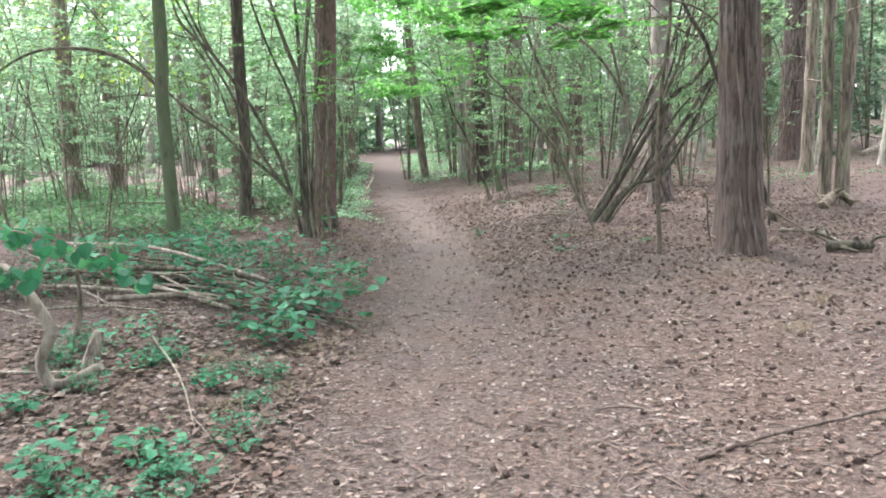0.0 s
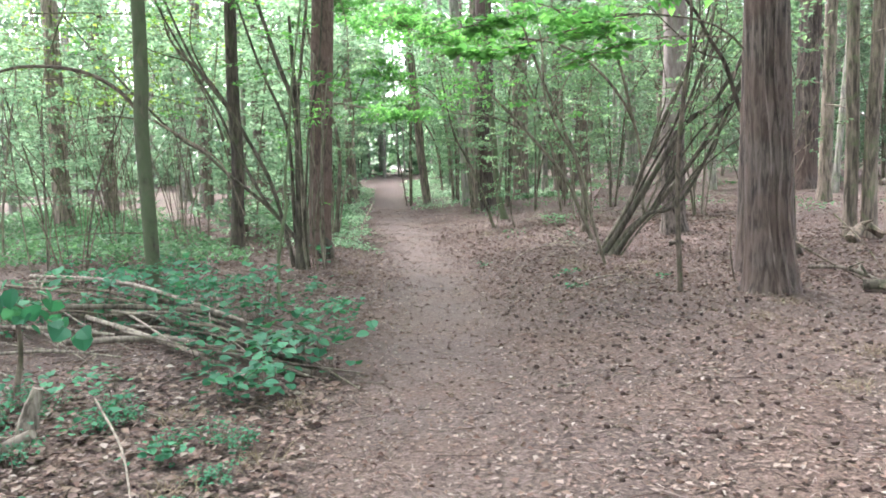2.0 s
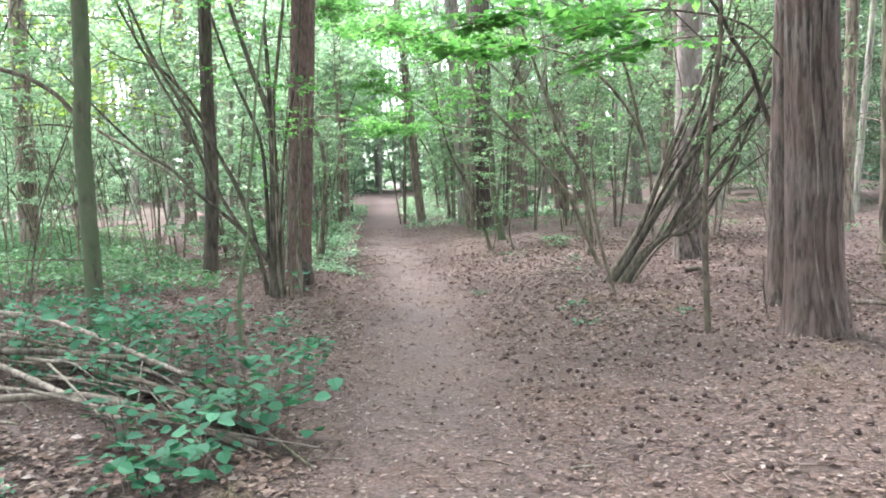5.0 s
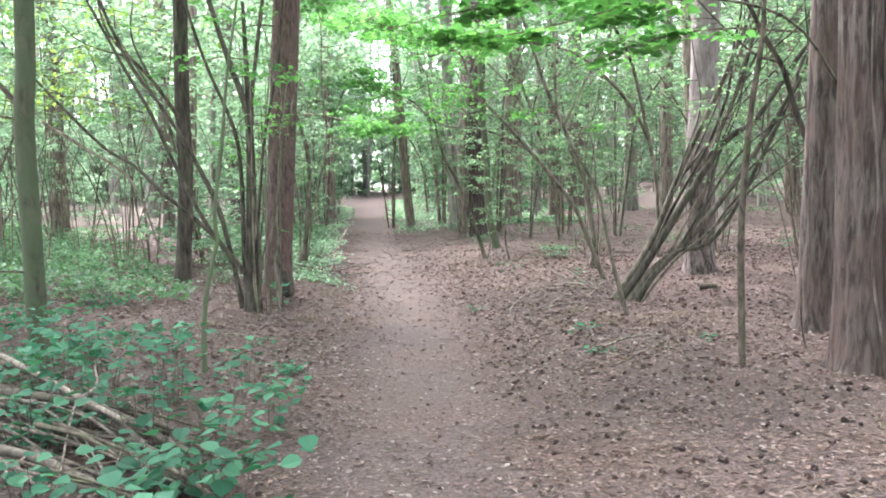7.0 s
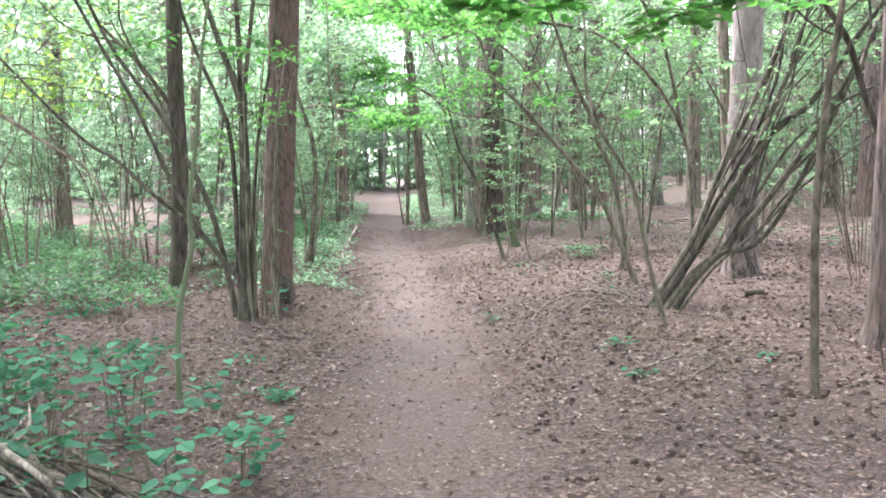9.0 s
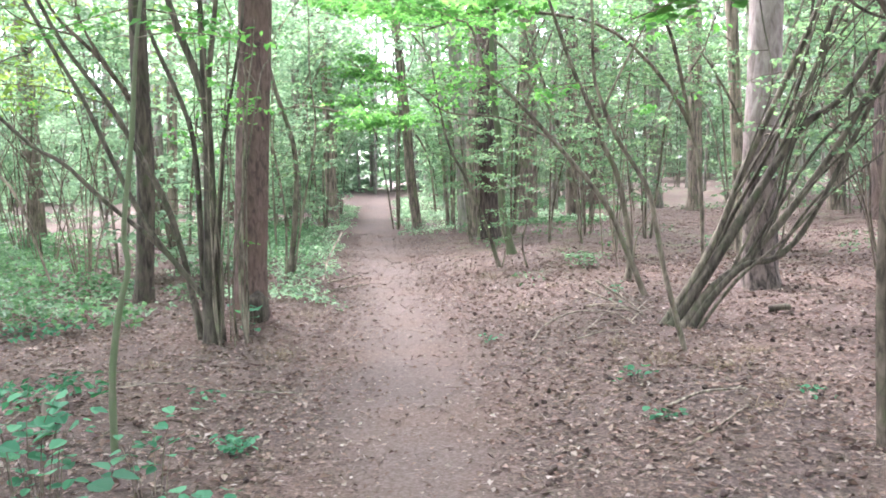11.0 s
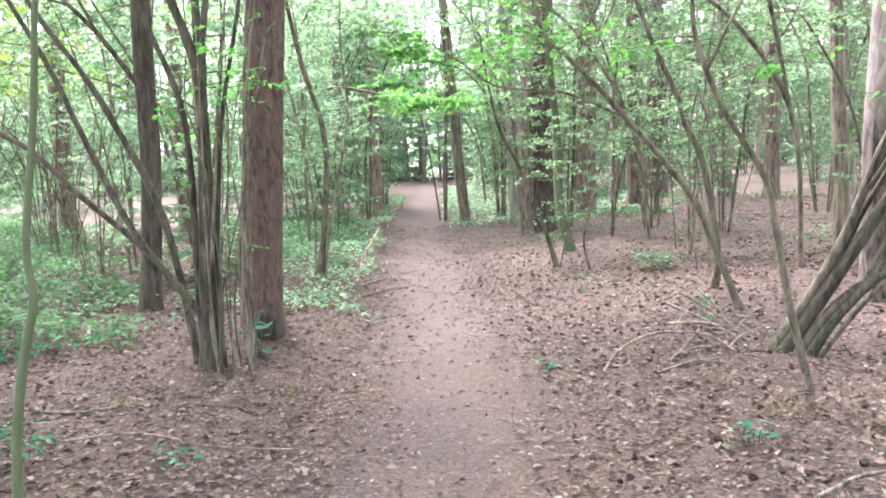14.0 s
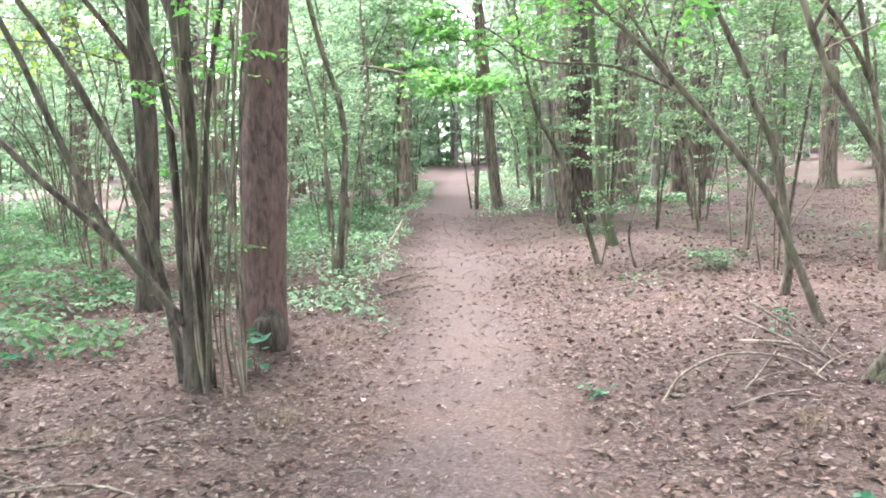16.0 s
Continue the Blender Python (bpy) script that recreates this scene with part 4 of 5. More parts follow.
def canopy():
    """The upper leaf layer of the wood ahead, in loose clumps with gaps."""
    rng = np.random.default_rng(303)
    e = thing("canopy", 0, 40, "pale green leaf canopy of the wood, broken by bright gaps", "canopy")
    clumps = [Soup() for _ in range(60)]
    for k in range(110):
        y = rng.uniform(22, 60)
        x = rng.uniform(-0.7 * y, 0.7 * y)
        if abs(x - path_x(y)) < 4.0:
            continue
        c = np.array([x, y, rng.uniform(4.0, 7.0) + 0.16 * y * rng.random()])
        m = rng.integers(30, 60)
        pts = c + rng.normal(0, 1, (m, 3)) * (1.1, 1.1, 0.4)
        leaves(clumps[k % 60], pts, 0.24, rng, droop=0.15)
    for k in range(150):
        y = rng.uniform(34, 62)
        off = rng.uniform(-8, 6)
        c = np.array([path_x(y) + off, y, rng.uniform(0.10 if abs(off) > 2.5 else 0.2, 0.36) * (y - 8) + 0.5])
        pts = c + rng.normal(0, 1, (36, 3)) * (1.0, 1.0, 0.45)
        leaves(clumps[k % 60], pts, 0.27, rng, droop=0.15)
    for k in range(90):
        y = rng.uniform(24, 36)
        c = np.array([path_x(y) + rng.uniform(-6, 4), y, rng.uniform(0.17, 0.34) * (y - 4) + 1.2])
        leaves(clumps[k % 60], c + rng.normal(0, 1, (34, 3)) * (0.8, 0.8, 0.25), 0.17, rng, droop=0.15)
    for green in clumps:
        part("leaf_clump", green, M_CANOPY, e, kind="stuff")
    settle(e)
    # leaf clumps added above the view to dim the near floor, denser left and right
    e = thing("high_canopy", 0, 4, "unseen leaf clumps added high over the walk to dim the floor", "canopy")
    clumps = [Soup() for _ in range(20)]
    for k in range(360):
        c = np.array([rng.uniform(-11, 11), rng.uniform(-9, 15), rng.uniform(7.5, 10.5)])
        leaves(clumps[k % 20], c + rng.normal(0, 1, (40, 3)) * (0.9, 0.9, 0.3), 0.26, rng, droop=0.15)
    for k in range(170):
        c = np.array([rng.uniform(-9, -1.6), rng.uniform(9.5, 16), rng.uniform(6.8, 9.0)])
        leaves(clumps[k % 20], c + rng.normal(0, 1, (36, 3)) * (0.8, 0.8, 0.25), 0.24, rng, droop=0.15)
    for k in range(80):
        c = np.array([rng.uniform(2.5, 9), rng.uniform(1, 9), rng.uniform(6.5, 9.0)])
        leaves(clumps[k % 20], c + rng.normal(0, 1, (36, 3)) * (0.8, 0.8, 0.25), 0.24, rng, droop=0.15)
    for green in clumps:
        part("leaf_clump", green, M_LIT, e, kind="stuff")
    settle(e)


canopy()


def side_boughs():
    """Leafy boughs of the trees on both sides, in flat uneven layers that close off the sky."""
    rng = np.random.default_rng(41)
    for lo, hi, mat, count, lab in ((5.0, 15.0, M_LEAF, 190, "layered green boughs over the open floor"), (-15.0, -4.5, M_BOUGH, 150, "boughs over ferns and bare twigs, leaves yellowed as if lit")):
        e = thing("leafy_bough", (lo + hi) / 2, 20, lab, "boughs")
        wood, groups = Soup(), [Soup() for _ in range(12)]
        for k in range(count):
            y = rng.uniform(14.5, 36)
            x = rng.uniform(lo, hi) * (0.55 + 0.028 * y)
            c = np.array([x, y, gz(x, y) + rng.uniform(0.10, 0.27) * y + 1.1])
            a = rng.uniform(0, 6.28)
            d = np.array([math.cos(a), math.sin(a), rng.uniform(-0.2, 0.1)]) * rng.uniform(0.8, 1.7)
            tube(wood, smooth_line([c - d, c + (0, 0, 0.12), c + d], 2), [0.014, 0.004], 4)
            m = int(rng.integers(45, 90))
            p = c + d * rng.uniform(-0.9, 1.1, m)[:, None] + rng.normal(0, 1, (m, 3)) * (0.36, 0.36, 0.13)
            leaves(groups[k % 12], p, 0.115, rng, droop=0.2)
        part("limb", wood, M_TWIG, e, kind="stuff")
        for green in groups:
            part("foliage", green, mat, e, kind="stuff")
        settle(e)


side_boughs()


# ---- undergrowth, litter and fallen wood ----
L = np.random.default_rng(31)


def carpet(name, label, xr, yr, n, leaf, height, material, cut=-0.2, clear=1.25):
    """A low uneven sheet of green leaves on thin stalks."""
    green = Soup()
    x, y = L.uniform(*xr, n), L.uniform(*yr, n)
    patch = np.sin(x * 0.9 + y * 0.5) + np.sin(x * 2.3 - y * 1.4 + 2) * 0.6 + np.sin(y * 2.9 + x) * 0.4
    keep = (patch > cut) & (np.abs(x - np.interp(y, PATH_Y, PATH_X)) > clear + 0.25 * np.sin(y * 1.7) * L.random(n))
    x, y, patch = x[keep], y[keep], patch[keep]
    h = height * (0.45 + 0.3 * np.clip(patch, 0, 1.6)) * L.uniform(0.15, 1.0, len(x)) ** 0.7
    leaves(green, np.stack([x, y, ground(x, y) + h], -1), leaf, L, tilt=0.5, droop=0.2)
    ob = part(name, green, material, label=label, kind="stuff")
    ob["category"] = "undergrowth"


carpet("undergrowth", "bright green carpet of ferns and brambles under the trees", (-13, -3.0), (12.3, 26), 30000, 0.10, 0.5, M_FERN)
carpet("undergrowth", "pale green low plants along the far path edge", (-4.6, -1.6), (14.5, 34), 7000, 0.09, 0.4, M_FERN, 0.1)
carpet("undergrowth", "low green growth among stems beyond the open floor", (0.6, 5.5), (23.5, 40), 9000, 0.10, 0.3, M_FERN, -0.2)
# M_FAR on the next two: lighter leaf colour makes up for the shade
carpet("undergrowth", "green grass and seedlings crowding the path edge, paled to look lit", (-4.5, -1.0), (13.2, 42), 17000, 0.075, 0.34, M_FAR, -0.6, 0.85)
carpet("undergrowth", "green grass on the far path edge, paled to look lit", (-3.0, 4.5), (24.5, 46), 20000, 0.09, 0.36, M_FAR, -0.9, 0.75)
carpet("undergrowth", "thin scattered green seedlings on the leaf litter", (1.2, 14), (14.5, 32), 9000, 0.07, 0.12, M_FERN, 0.7)
carpet("undergrowth", "low teal-green plants between the fallen poles", (-6.5, -1.9), (7.2, 13), 4000, 0.075, 0.24, M_TEAL, 0.95)


def plant(x, y, h, spread, n, leaf, label, name="seedling", lean=(0, 0), material=None, lobed=True, shoots=5, category="plant"):
    """A low plant: a few arching stalks with broad leaves in flat layers."""
    e = thing(name, x, y, label, category)
    wood, green = Soup(), Soup()
    z = gz(x, y)
    n, shoots, leaf = int(n * 1.7), shoots + 2, leaf * 0.86
    for k in range(shoots):
        a = L.uniform(0, 6.28)
        o = np.array([math.cos(a), math.sin(a), 0]) * spread * L.uniform(0.3, 1) + np.array([*lean, 0])
        p = smooth_line([np.array([x, y, z - 0.01]) + o * 0.35, np.array([x, y, z]) + o * 0.6 + (0, 0, h * 0.7), np.array([x, y, z]) + o + (0, 0, h * L.uniform(0.7, 1.1))], 4)
        tube(wood, p, [0.0035, 0.0015], 3)
        m = max(3, n // shoots)
        u = L.uniform(0.12, 1.05, m)
        pts = np.stack([np.interp(u, np.linspace(0, 1, len(p)), p[:, q]) for q in range(3)], -1)
        pts += L.normal(0, 1, (m, 3)) * (leaf * 1.1, leaf * 1.1, leaf * 0.3)
        leaves(green, pts, leaf, L, wide=0.8, droop=0.16, tilt=0.2, lobed=lobed, wave=0.16)
    part("stalk", wood, M_TWIG, e, kind="stuff")
    part("foliage", green, material or M_TEAL, e, kind="stuff")
    settle(e)


B = "young elder with broad teal-green leaves by fallen poles"
for x, y, h, sp, n, lf, lean in ((-1.32, 5.5, 0.22, 0.22, 40, 0.085, (0, 0)), (-1.15, 5.9, 0.36, 0.32, 40, 0.095, (0.1, 0.0)), (-0.9, 6.45, 0.42, 0.3, 34, 0.105, (0.05, 0.05)), (-1.2, 6.5, 0.34, 0.35, 34, 0.105, (0, 0)),
                                (-1.5, 7.1, 0.5, 0.4, 26, 0.1, (0, 0)), (-1.15, 7.2, 0.45, 0.4, 24, 0.1, (0.1, 0)), (-1.9, 7.4, 0.55, 0.4, 28, 0.1, (0, 0)), (-2.3, 7.8, 0.6, 0.45, 28, 0.1, (0, 0)), (-2.7, 8.2, 0.6, 0.45, 28, 0.1, (0, 0)), (-1.75, 8.1, 0.6, 0.4, 24, 0.09, (0, 0)), (-3.0, 7.5, 0.6, 0.45, 28, 0.1, (0, 0)), (-3.5, 8.4, 0.6, 0.5, 30, 0.1, (0, 0)), (-1.3, 8.4, 0.4, 0.35, 18, 0.08, (0, 0)),
                                (-0.95, 7.6, 0.33, 0.3, 34, 0.075, (0.15, 0.1)), (-1.6, 6.1, 0.35, 0.25, 30, 0.075, (0, 0)), (-1.7, 8.2, 0.4, 0.3, 26, 0.075, (0, 0)), (-2.1, 8.0, 0.5, 0.35, 34, 0.08, (0, 0)),
                                (-2.7, 8.7, 0.5, 0.35, 36, 0.08, (0, 0))):
    plant(x, y, h, sp, n, lf, B, "elder_seedling", lean)
for k in range(22):
    px, py = L.uniform(-2.7, -0.95), L.uniform(2.6, 5.4)
    plant(px, py, L.uniform(0.05, 0.16), L.uniform(0.12, 0.28), int(L.integers(50, 110)), L.uniform(0.028, 0.04), "low bramble with small toothed teal-green leaves on dry litter", "bramble_seedling", lobed=False, shoots=7)
for k in range(11):
    py = L.uniform(6.9, 8.8)
    px = L.uniform(-4.8, -1.6 - 0.35 * (py - 6.6))
    plant(px, py, L.uniform(0.15, 0.42), L.uniform(0.25, 0.4), int(L.integers(24, 46)), L.uniform(0.06, 0.085), "leafy teal-green seedling among fallen poles", "elder_seedling")
G = "small bramble shoots with teal-green leaves in dry litter"
for x, y, h, sp, n, lf in ((-1.37, 4.55, 0.12, 0.18, 24, 0.06), (-1.9, 5.3, 0.25, 0.2, 26, 0.06), (-2.3, 4.2, 0.12, 0.2, 26, 0.06), (-1.35, 3.55, 0.15, 0.25, 34, 0.06), (-1.7, 3.3, 0.18, 0.25, 40, 0.06),
                           (-1.1, 3.3, 0.12, 0.2, 20, 0.055), (-2.4, 5.4, 0.2, 0.3, 26, 0.06), (-1.9, 4.9, 0.15, 0.2, 20, 0.06), (-1.0, 3.7, 0.08, 0.15, 12, 0.05), (1.57, 10.2, 0.1, 0.14, 16, 0.06), (-1.07, 9.2, 0.1, 0.2, 26, 0.06),
                           (2.0, 12.9, 0.3, 0.12, 10, 0.05), (0.62, 12.1, 0.06, 0.08, 6, 0.05), (1.5, 9.3, 0.05, 0.1, 7, 0.05), (-1.5, 10.1, 0.08, 0.2, 12, 0.05), (-1.75, 12.35, 0.34, 0.10, 9, 0.10), (-1.9, 3.9, 0.05, 0.2, 16, 0.05), (2.6, 9.6, 0.06, 0.15, 10, 0.05)):
    plant(x, y, h, sp, n, lf, G, "bramble_seedling")
for x, y, h, sp, n in ((2.2, 15.75, 0.22, 0.35, 120), (1.2, 20.2, 0.2, 0.4, 60), (-2.5, 15.2, 0.3, 0.4, 90), (-2.1, 17.6, 0.35, 0.4, 90), (-2.9, 14.2, 0.25, 0.4, 80), (-4.2, 12.5, 0.35, 0.5, 110), (-5.2, 12.9, 0.35, 0.5, 110), (-1.75, 14.9, 0.2, 0.3, 50)):
    plant(x, y, h, sp, n, 0.075, "green fern clump with arching fronds on the forest floor", "fern", material=M_FERN, lobed=False, shoots=9)
def hanging_spray():
    """Large soft leaves drooping from a hazel shoot beside the dead branch."""
    e = thing("hazel_branch", -2.9, 4.4, "hazel branch with large drooping teal-green leaves", "branch")
    wood, green = Soup(), Soup()
    for pts, n in (([(-3.1, 4.4, 0.2), (-2.85, 4.4, 0.95), (-2.5, 4.4, 1.14), (-2.16, 4.3, 1.12), (-1.89, 4.35, 0.98), (-1.69, 4.5, 0.80)], 74), ([(-3.1, 4.4, 0.2), (-2.8, 4.3, 0.8), (-2.45, 4.25, 0.96), (-2.2, 4.3, 0.88)], 40), ([(-3.1, 4.5, 0.2), (-3.0, 4.6, 1.1), (-2.75, 4.7, 1.3)], 26)):
        p = smooth_line(pts, 5)
        tube(wood, p, [0.009, 0.003], 5)
        u = L.uniform(0.35, 1.0, n)
        c = np.stack([np.interp(u, np.linspace(0, 1, len(p)), p[:, k]) for k in range(3)], -1) + L.normal(0, 1, (n, 3)) * (0.07, 0.07, 0.035)
        leaves(green, c, 0.085, L, droop=0.75, wide=0.85, tilt=0.35, lobed=True)
    part("stem", wood, M_TWIG, e)
    part("foliage", green, M_TEAL, e, kind="stuff")
    settle(e)


hanging_spray()



def stick(pts, r0, r1, label, material, name="fallen_branch", sides=8, forks=0, category="branch"):
    """A fallen branch, lying where its points say above the ground."""
    x, y = pts[0][:2]
    e = thing(name, x, y, label, category)
    p = [(a, b, gz(a, b) + c) for a, b, c in pts]
    line = smooth_line(p, 4)
    s = Soup()
    tube(s, line, [r0, r1], sides, 0, 0.05, L, 0.04)
    part("stem", s, material, e, smooth=True)
    for k in range(forks):
        i = L.integers(2, len(line) - 1)
        d = L.normal(0, 1, 3) * (0.28, 0.28, 0.06) + (0, 0, 0.03)
        s = Soup()
        q = line[i] + d
        q[2] = max(q[2], gz(q[0], q[1]) + 0.006)
        mid = (line[i] + q) / 2 + L.normal(0, 0.02, 3)
        mid[2] = max(mid[2], gz(mid[0], mid[1]) + 0.005)
        tube(s, smooth_line([line[i], mid, q], 3), [r1 * 0.9, r1 * 0.3], 5)
        part("fork", s, material, e)
    settle(e)


# the crooked pale branch
stick([(-2.77, 4.8, 0.72), (-2.58, 4.75, 0.68), (-2.33, 4.65, 0.38), (-2.39, 4.62, 0.2), (-2.36, 4.6, 0.08), (-2.26, 4.58, 0.045), (-2.0, 4.55, 0.15)], 0.040, 0.030, "crooked pale dead branch with peeled bark", M_BARE, "dead_branch", 10)
stick([(-2.27, 4.95, -0.03), (-2.24, 4.97, 0.12), (-2.2, 5.0, 0.24)], 0.06, 0.03, "short broken grey stub of rotten wood", M_DEAD, "wood_stub", 8)
stick([(-2.5, 5.3, 0.12), (-2.45, 5.3, 0.35), (-2.42, 5.25, 0.6)], 0.02, 0.012, "dark upright dead shoot by a crooked branch", M_TWIG, "dead_shoot", 6)
# the heap of fallen poles
P1 = "long pale fallen pole lying across a brush heap"
P2 = "grey fallen pole with rough bark in a brush heap"
for pts, r0, r1, mat, lab, fk in (
        ([(-4.6, 9.4, 0.3), (-3.0, 8.1, 0.36), (-1.55, 6.95, 0.22)], 0.022, 0.015, M_BARE, P1, 2),
        ([(-4.0, 8.5, 0.14), (-2.5, 7.5, 0.15), (-0.95, 6.5, 0.04)], 0.048, 0.032, M_STOOL, P2, 3),
        ([(-4.5, 7.9, 0.12), (-3.2, 7.6, 0.22), (-1.9, 7.2, 0.22), (-1.2, 6.9, 0.12)], 0.03, 0.018, M_STOOL, P2, 2),
        ([(-3.1, 7.5, 0.15), (-2.4, 6.9, 0.12), (-1.75, 6.45, 0.06)], 0.024, 0.018, M_BARE, P1, 2),
        ([(-2.9, 6.7, 0.14), (-2.1, 6.75, 0.1), (-1.5, 6.5, 0.06), (-0.92, 6.3, 0.03)], 0.026, 0.022, M_BARE, P1, 1),
        ([(-4.2, 7.2, 0.2), (-3.3, 7.0, 0.2), (-2.6, 6.9, 0.12)], 0.022, 0.014, M_DEAD, P2, 2),
        ([(-3.8, 8.9, 0.25), (-2.6, 8.0, 0.2), (-1.6, 7.4, 0.1), (-0.9, 7.0, 0.03)], 0.02, 0.012, M_TWIG, P2, 3),
        ([(-4.4, 8.3, 0.42), (-3.0, 7.7, 0.3), (-1.4, 7.2, 0.1)], 0.016, 0.01, M_TWIG, P2, 3),
        ([(-3.6, 6.6, 0.08), (-2.9, 6.5, 0.12), (-2.3, 6.3, 0.05)], 0.014, 0.008, M_DEAD, P2, 2),
        ([(-2.0, 7.5, 0.22), (-1.3, 6.75, 0.12), (-0.7, 6.2, 0.02)], 0.02, 0.01, M_DEAD, P2, 3),
        ([(-1.9, 6.9, 0.2), (-1.1, 6.55, 0.12), (-0.55, 6.0, 0.01)], 0.014, 0.006, M_TWIG, P2, 3),
        ([(-4.8, 6.9, 0.15), (-3.9, 6.7, 0.1), (-2.9, 6.0, 0.02)], 0.014, 0.008, M_DEAD, P2, 2)):
    stick(pts, r0, r1, lab, mat, "fallen_pole", 9, fk, "log")
HEAP = np.random.default_rng(73)
for k in range(46):
    u = HEAP.random()
    hx, hy = -0.9 - 3.3 * u + HEAP.normal(0, 0.12), 6.45 + 1.9 * u + HEAP.normal(0, 0.35)
    turn, half = -0.62 + HEAP.normal(0, 0.35), HEAP.uniform(0.3, 1.0)
    hx = min(hx, -0.75 - half * 0.75)
    dx, dy, up = math.cos(turn) * half, math.sin(turn) * half, HEAP.uniform(0.02, 0.24) * (0.4 + u)
    stick([(hx - dx, hy - dy, up + HEAP.uniform(0, 0.12)), (hx, hy, up + 0.04), (hx + dx, hy + dy, HEAP.uniform(0.01, 0.1))], HEAP.uniform(0.007, 0.016), 0.005, "thin grey-brown stick tangled in a brush heap", (M_DEAD, M_TWIG, M_BARE)[k % 3], "brush_stick", 5, int(HEAP.integers(0, 3)))
stick([(3.27, 9.28, -0.02), (3.22, 9.27, 0.25), (3.2, 9.25, 0.62)], 0.011, 0.006, "thin upright reddish dead shoot beside a pine", M_TWIG, "dead_shoot", 6)
stick([(0.80, 5.88, 0.012), (0.86, 5.89, 0.016), (0.93, 5.89, 0.012)], 0.012, 0.009, "short pale peeled stick on cones and needles", M_BARE, "fallen_twig", 6)
T1 = "bare curved twig lying on brown litter"
for pts, r0, r1, mat, fk in (
        ([(1.15, 3.4, 0.012), (1.55, 3.52, 0.03), (2.15, 3.62, 0.03)], 0.010, 0.006, M_PINE, 1),
        ([(1.0, 11.85, 0.01), (1.18, 12.1, 0.1), (1.5, 12.25, 0.16), (1.85, 12.2, 0.1), (2.02, 12.0, 0.02)], 0.011, 0.007, M_BARE, 1),
        ([(1.35, 11.6, 0.015), (1.6, 11.75, 0.03), (1.85, 11.85, 0.03)], 0.009, 0.006, M_BARE, 0),
        ([(1.5, 11.9, 0.015), (1.65, 12.1, 0.06), (1.85, 12.4, 0.1)], 0.009, 0.006, M_BARE, 1),
        ([(1.7, 12.9, 0.24), (1.95, 12.6, 0.12), (2.15, 12.3, 0.02)], 0.014, 0.006, M_BARE, 2),
        ([(1.85, 13.0, 0.3), (2.1, 12.6, 0.12), (2.2, 12.3, 0.02)], 0.012, 0.006, M_DEAD, 2),
        ([(1.65, 12.7, 0.1), (1.9, 12.4, 0.14), (2.2, 12.4, 0.05)], 0.012, 0.006, M_BARE, 2),
        ([(2.0, 13.1, 0.3), (2.1, 12.8, 0.18), (2.28, 12.4, 0.05)], 0.01, 0.005, M_DEAD, 1),
        ([(1.6, 9.5, 0.015), (1.85, 9.6, 0.05), (2.15, 9.65, 0.02)], 0.011, 0.006, M_DEAD, 1),
        ([(1.5, 8.8, 0.01), (1.8, 9.05, 0.02), (2.05, 9.35, 0.02)], 0.009, 0.006, M_TWIG, 1),
        ([(-2.3, 10.3, 0.01), (-1.9, 10.4, 0.03), (-1.4, 10.3, 0.015), (-0.95, 10.4, 0.01)], 0.0075, 0.005, M_DEAD, 2),
        ([(-3.0, 10.9, 0.01), (-2.5, 10.9, 0.02), (-2.0, 11.4, 0.02)], 0.010, 0.007, M_DEAD, 1),
        ([(-2.8, 9.9, 0.01), (-2.6, 9.6, 0.03), (-2.5, 9.1, 0.01)], 0.008, 0.005, M_BARE, 1),
        ([(-1.5, 15.5, 0.02), (-1.25, 15.9, 0.03), (-1.0, 16.3, 0.02)], 0.016, 0.01, M_DEAD, 1),
        ([(-1.6, 16.4, 0.02), (-1.3, 16.9, 0.05), (-1.2, 17.3, 0.02)], 0.014, 0.01, M_DEAD, 2),
        ([(-1.5, 17.6, 0.7), (-1.65, 17.0, 0.35), (-1.7, 16.6, 0.02)], 0.018, 0.012, M_BARE, 0),
        ([(-1.7, 4.6, 0.3), (-1.45, 4.3, 0.15), (-1.25, 3.9, 0.01)], 0.007, 0.004, M_BARE, 1),
        ([(-2.9, 4.9, 0.02), (-2.6, 4.8, 0.05), (-2.2, 4.85, 0.02)], 0.012, 0.008, M_BARE, 0),
        ([(-1.9, 5.4, 0.02), (-1.6, 5.2, 0.03), (-1.1, 5.1, 0.01)], 0.006, 0.004, M_BARE, 1),
        ([(4.0, 9.1, 0.12), (4.2, 8.7, 0.15), (4.4, 8.3, 0.05)], 0.025, 0.02, M_DEAD, 3),
        ([(3.9, 9.5, 0.45), (4.1, 8.9, 0.2), (4.3, 8.5, 0.05)], 0.014, 0.008, M_TWIG, 3),
        ([(4.6, 9.8, 0.6), (4.7, 9.3, 0.3), (4.75, 9.0, 0.02)], 0.01, 0.006, M_TWIG, 2)):
    stick(pts, r0, r1, T1, mat, "fallen_twig", 6, fk)
stick([(4.15, 8.3, 0.06), (4.4, 8.2, 0.07), (4.62, 8.25, 0.05)], 0.055, 0.045, "short rotten dark log lying on litter", M_STOOL, "log_piece", 12, 3, "log")
stick([(5.6, 11.3, 0.05), (5.9, 11.5, 0.22), (6.1, 11.4, 0.08)], 0.08, 0.05, "dark tangled root plate of a fallen tree", M_TWIG, "root_plate", 10, 5, "root")
stick([(6.6, 11.2, 0.08), (7.1, 11.4, 0.14), (7.6, 11.3, 0.06)], 0.10, 0.07, "dark mossy log lying on litter", M_STOOL, "log_piece", 10, 4, "log")
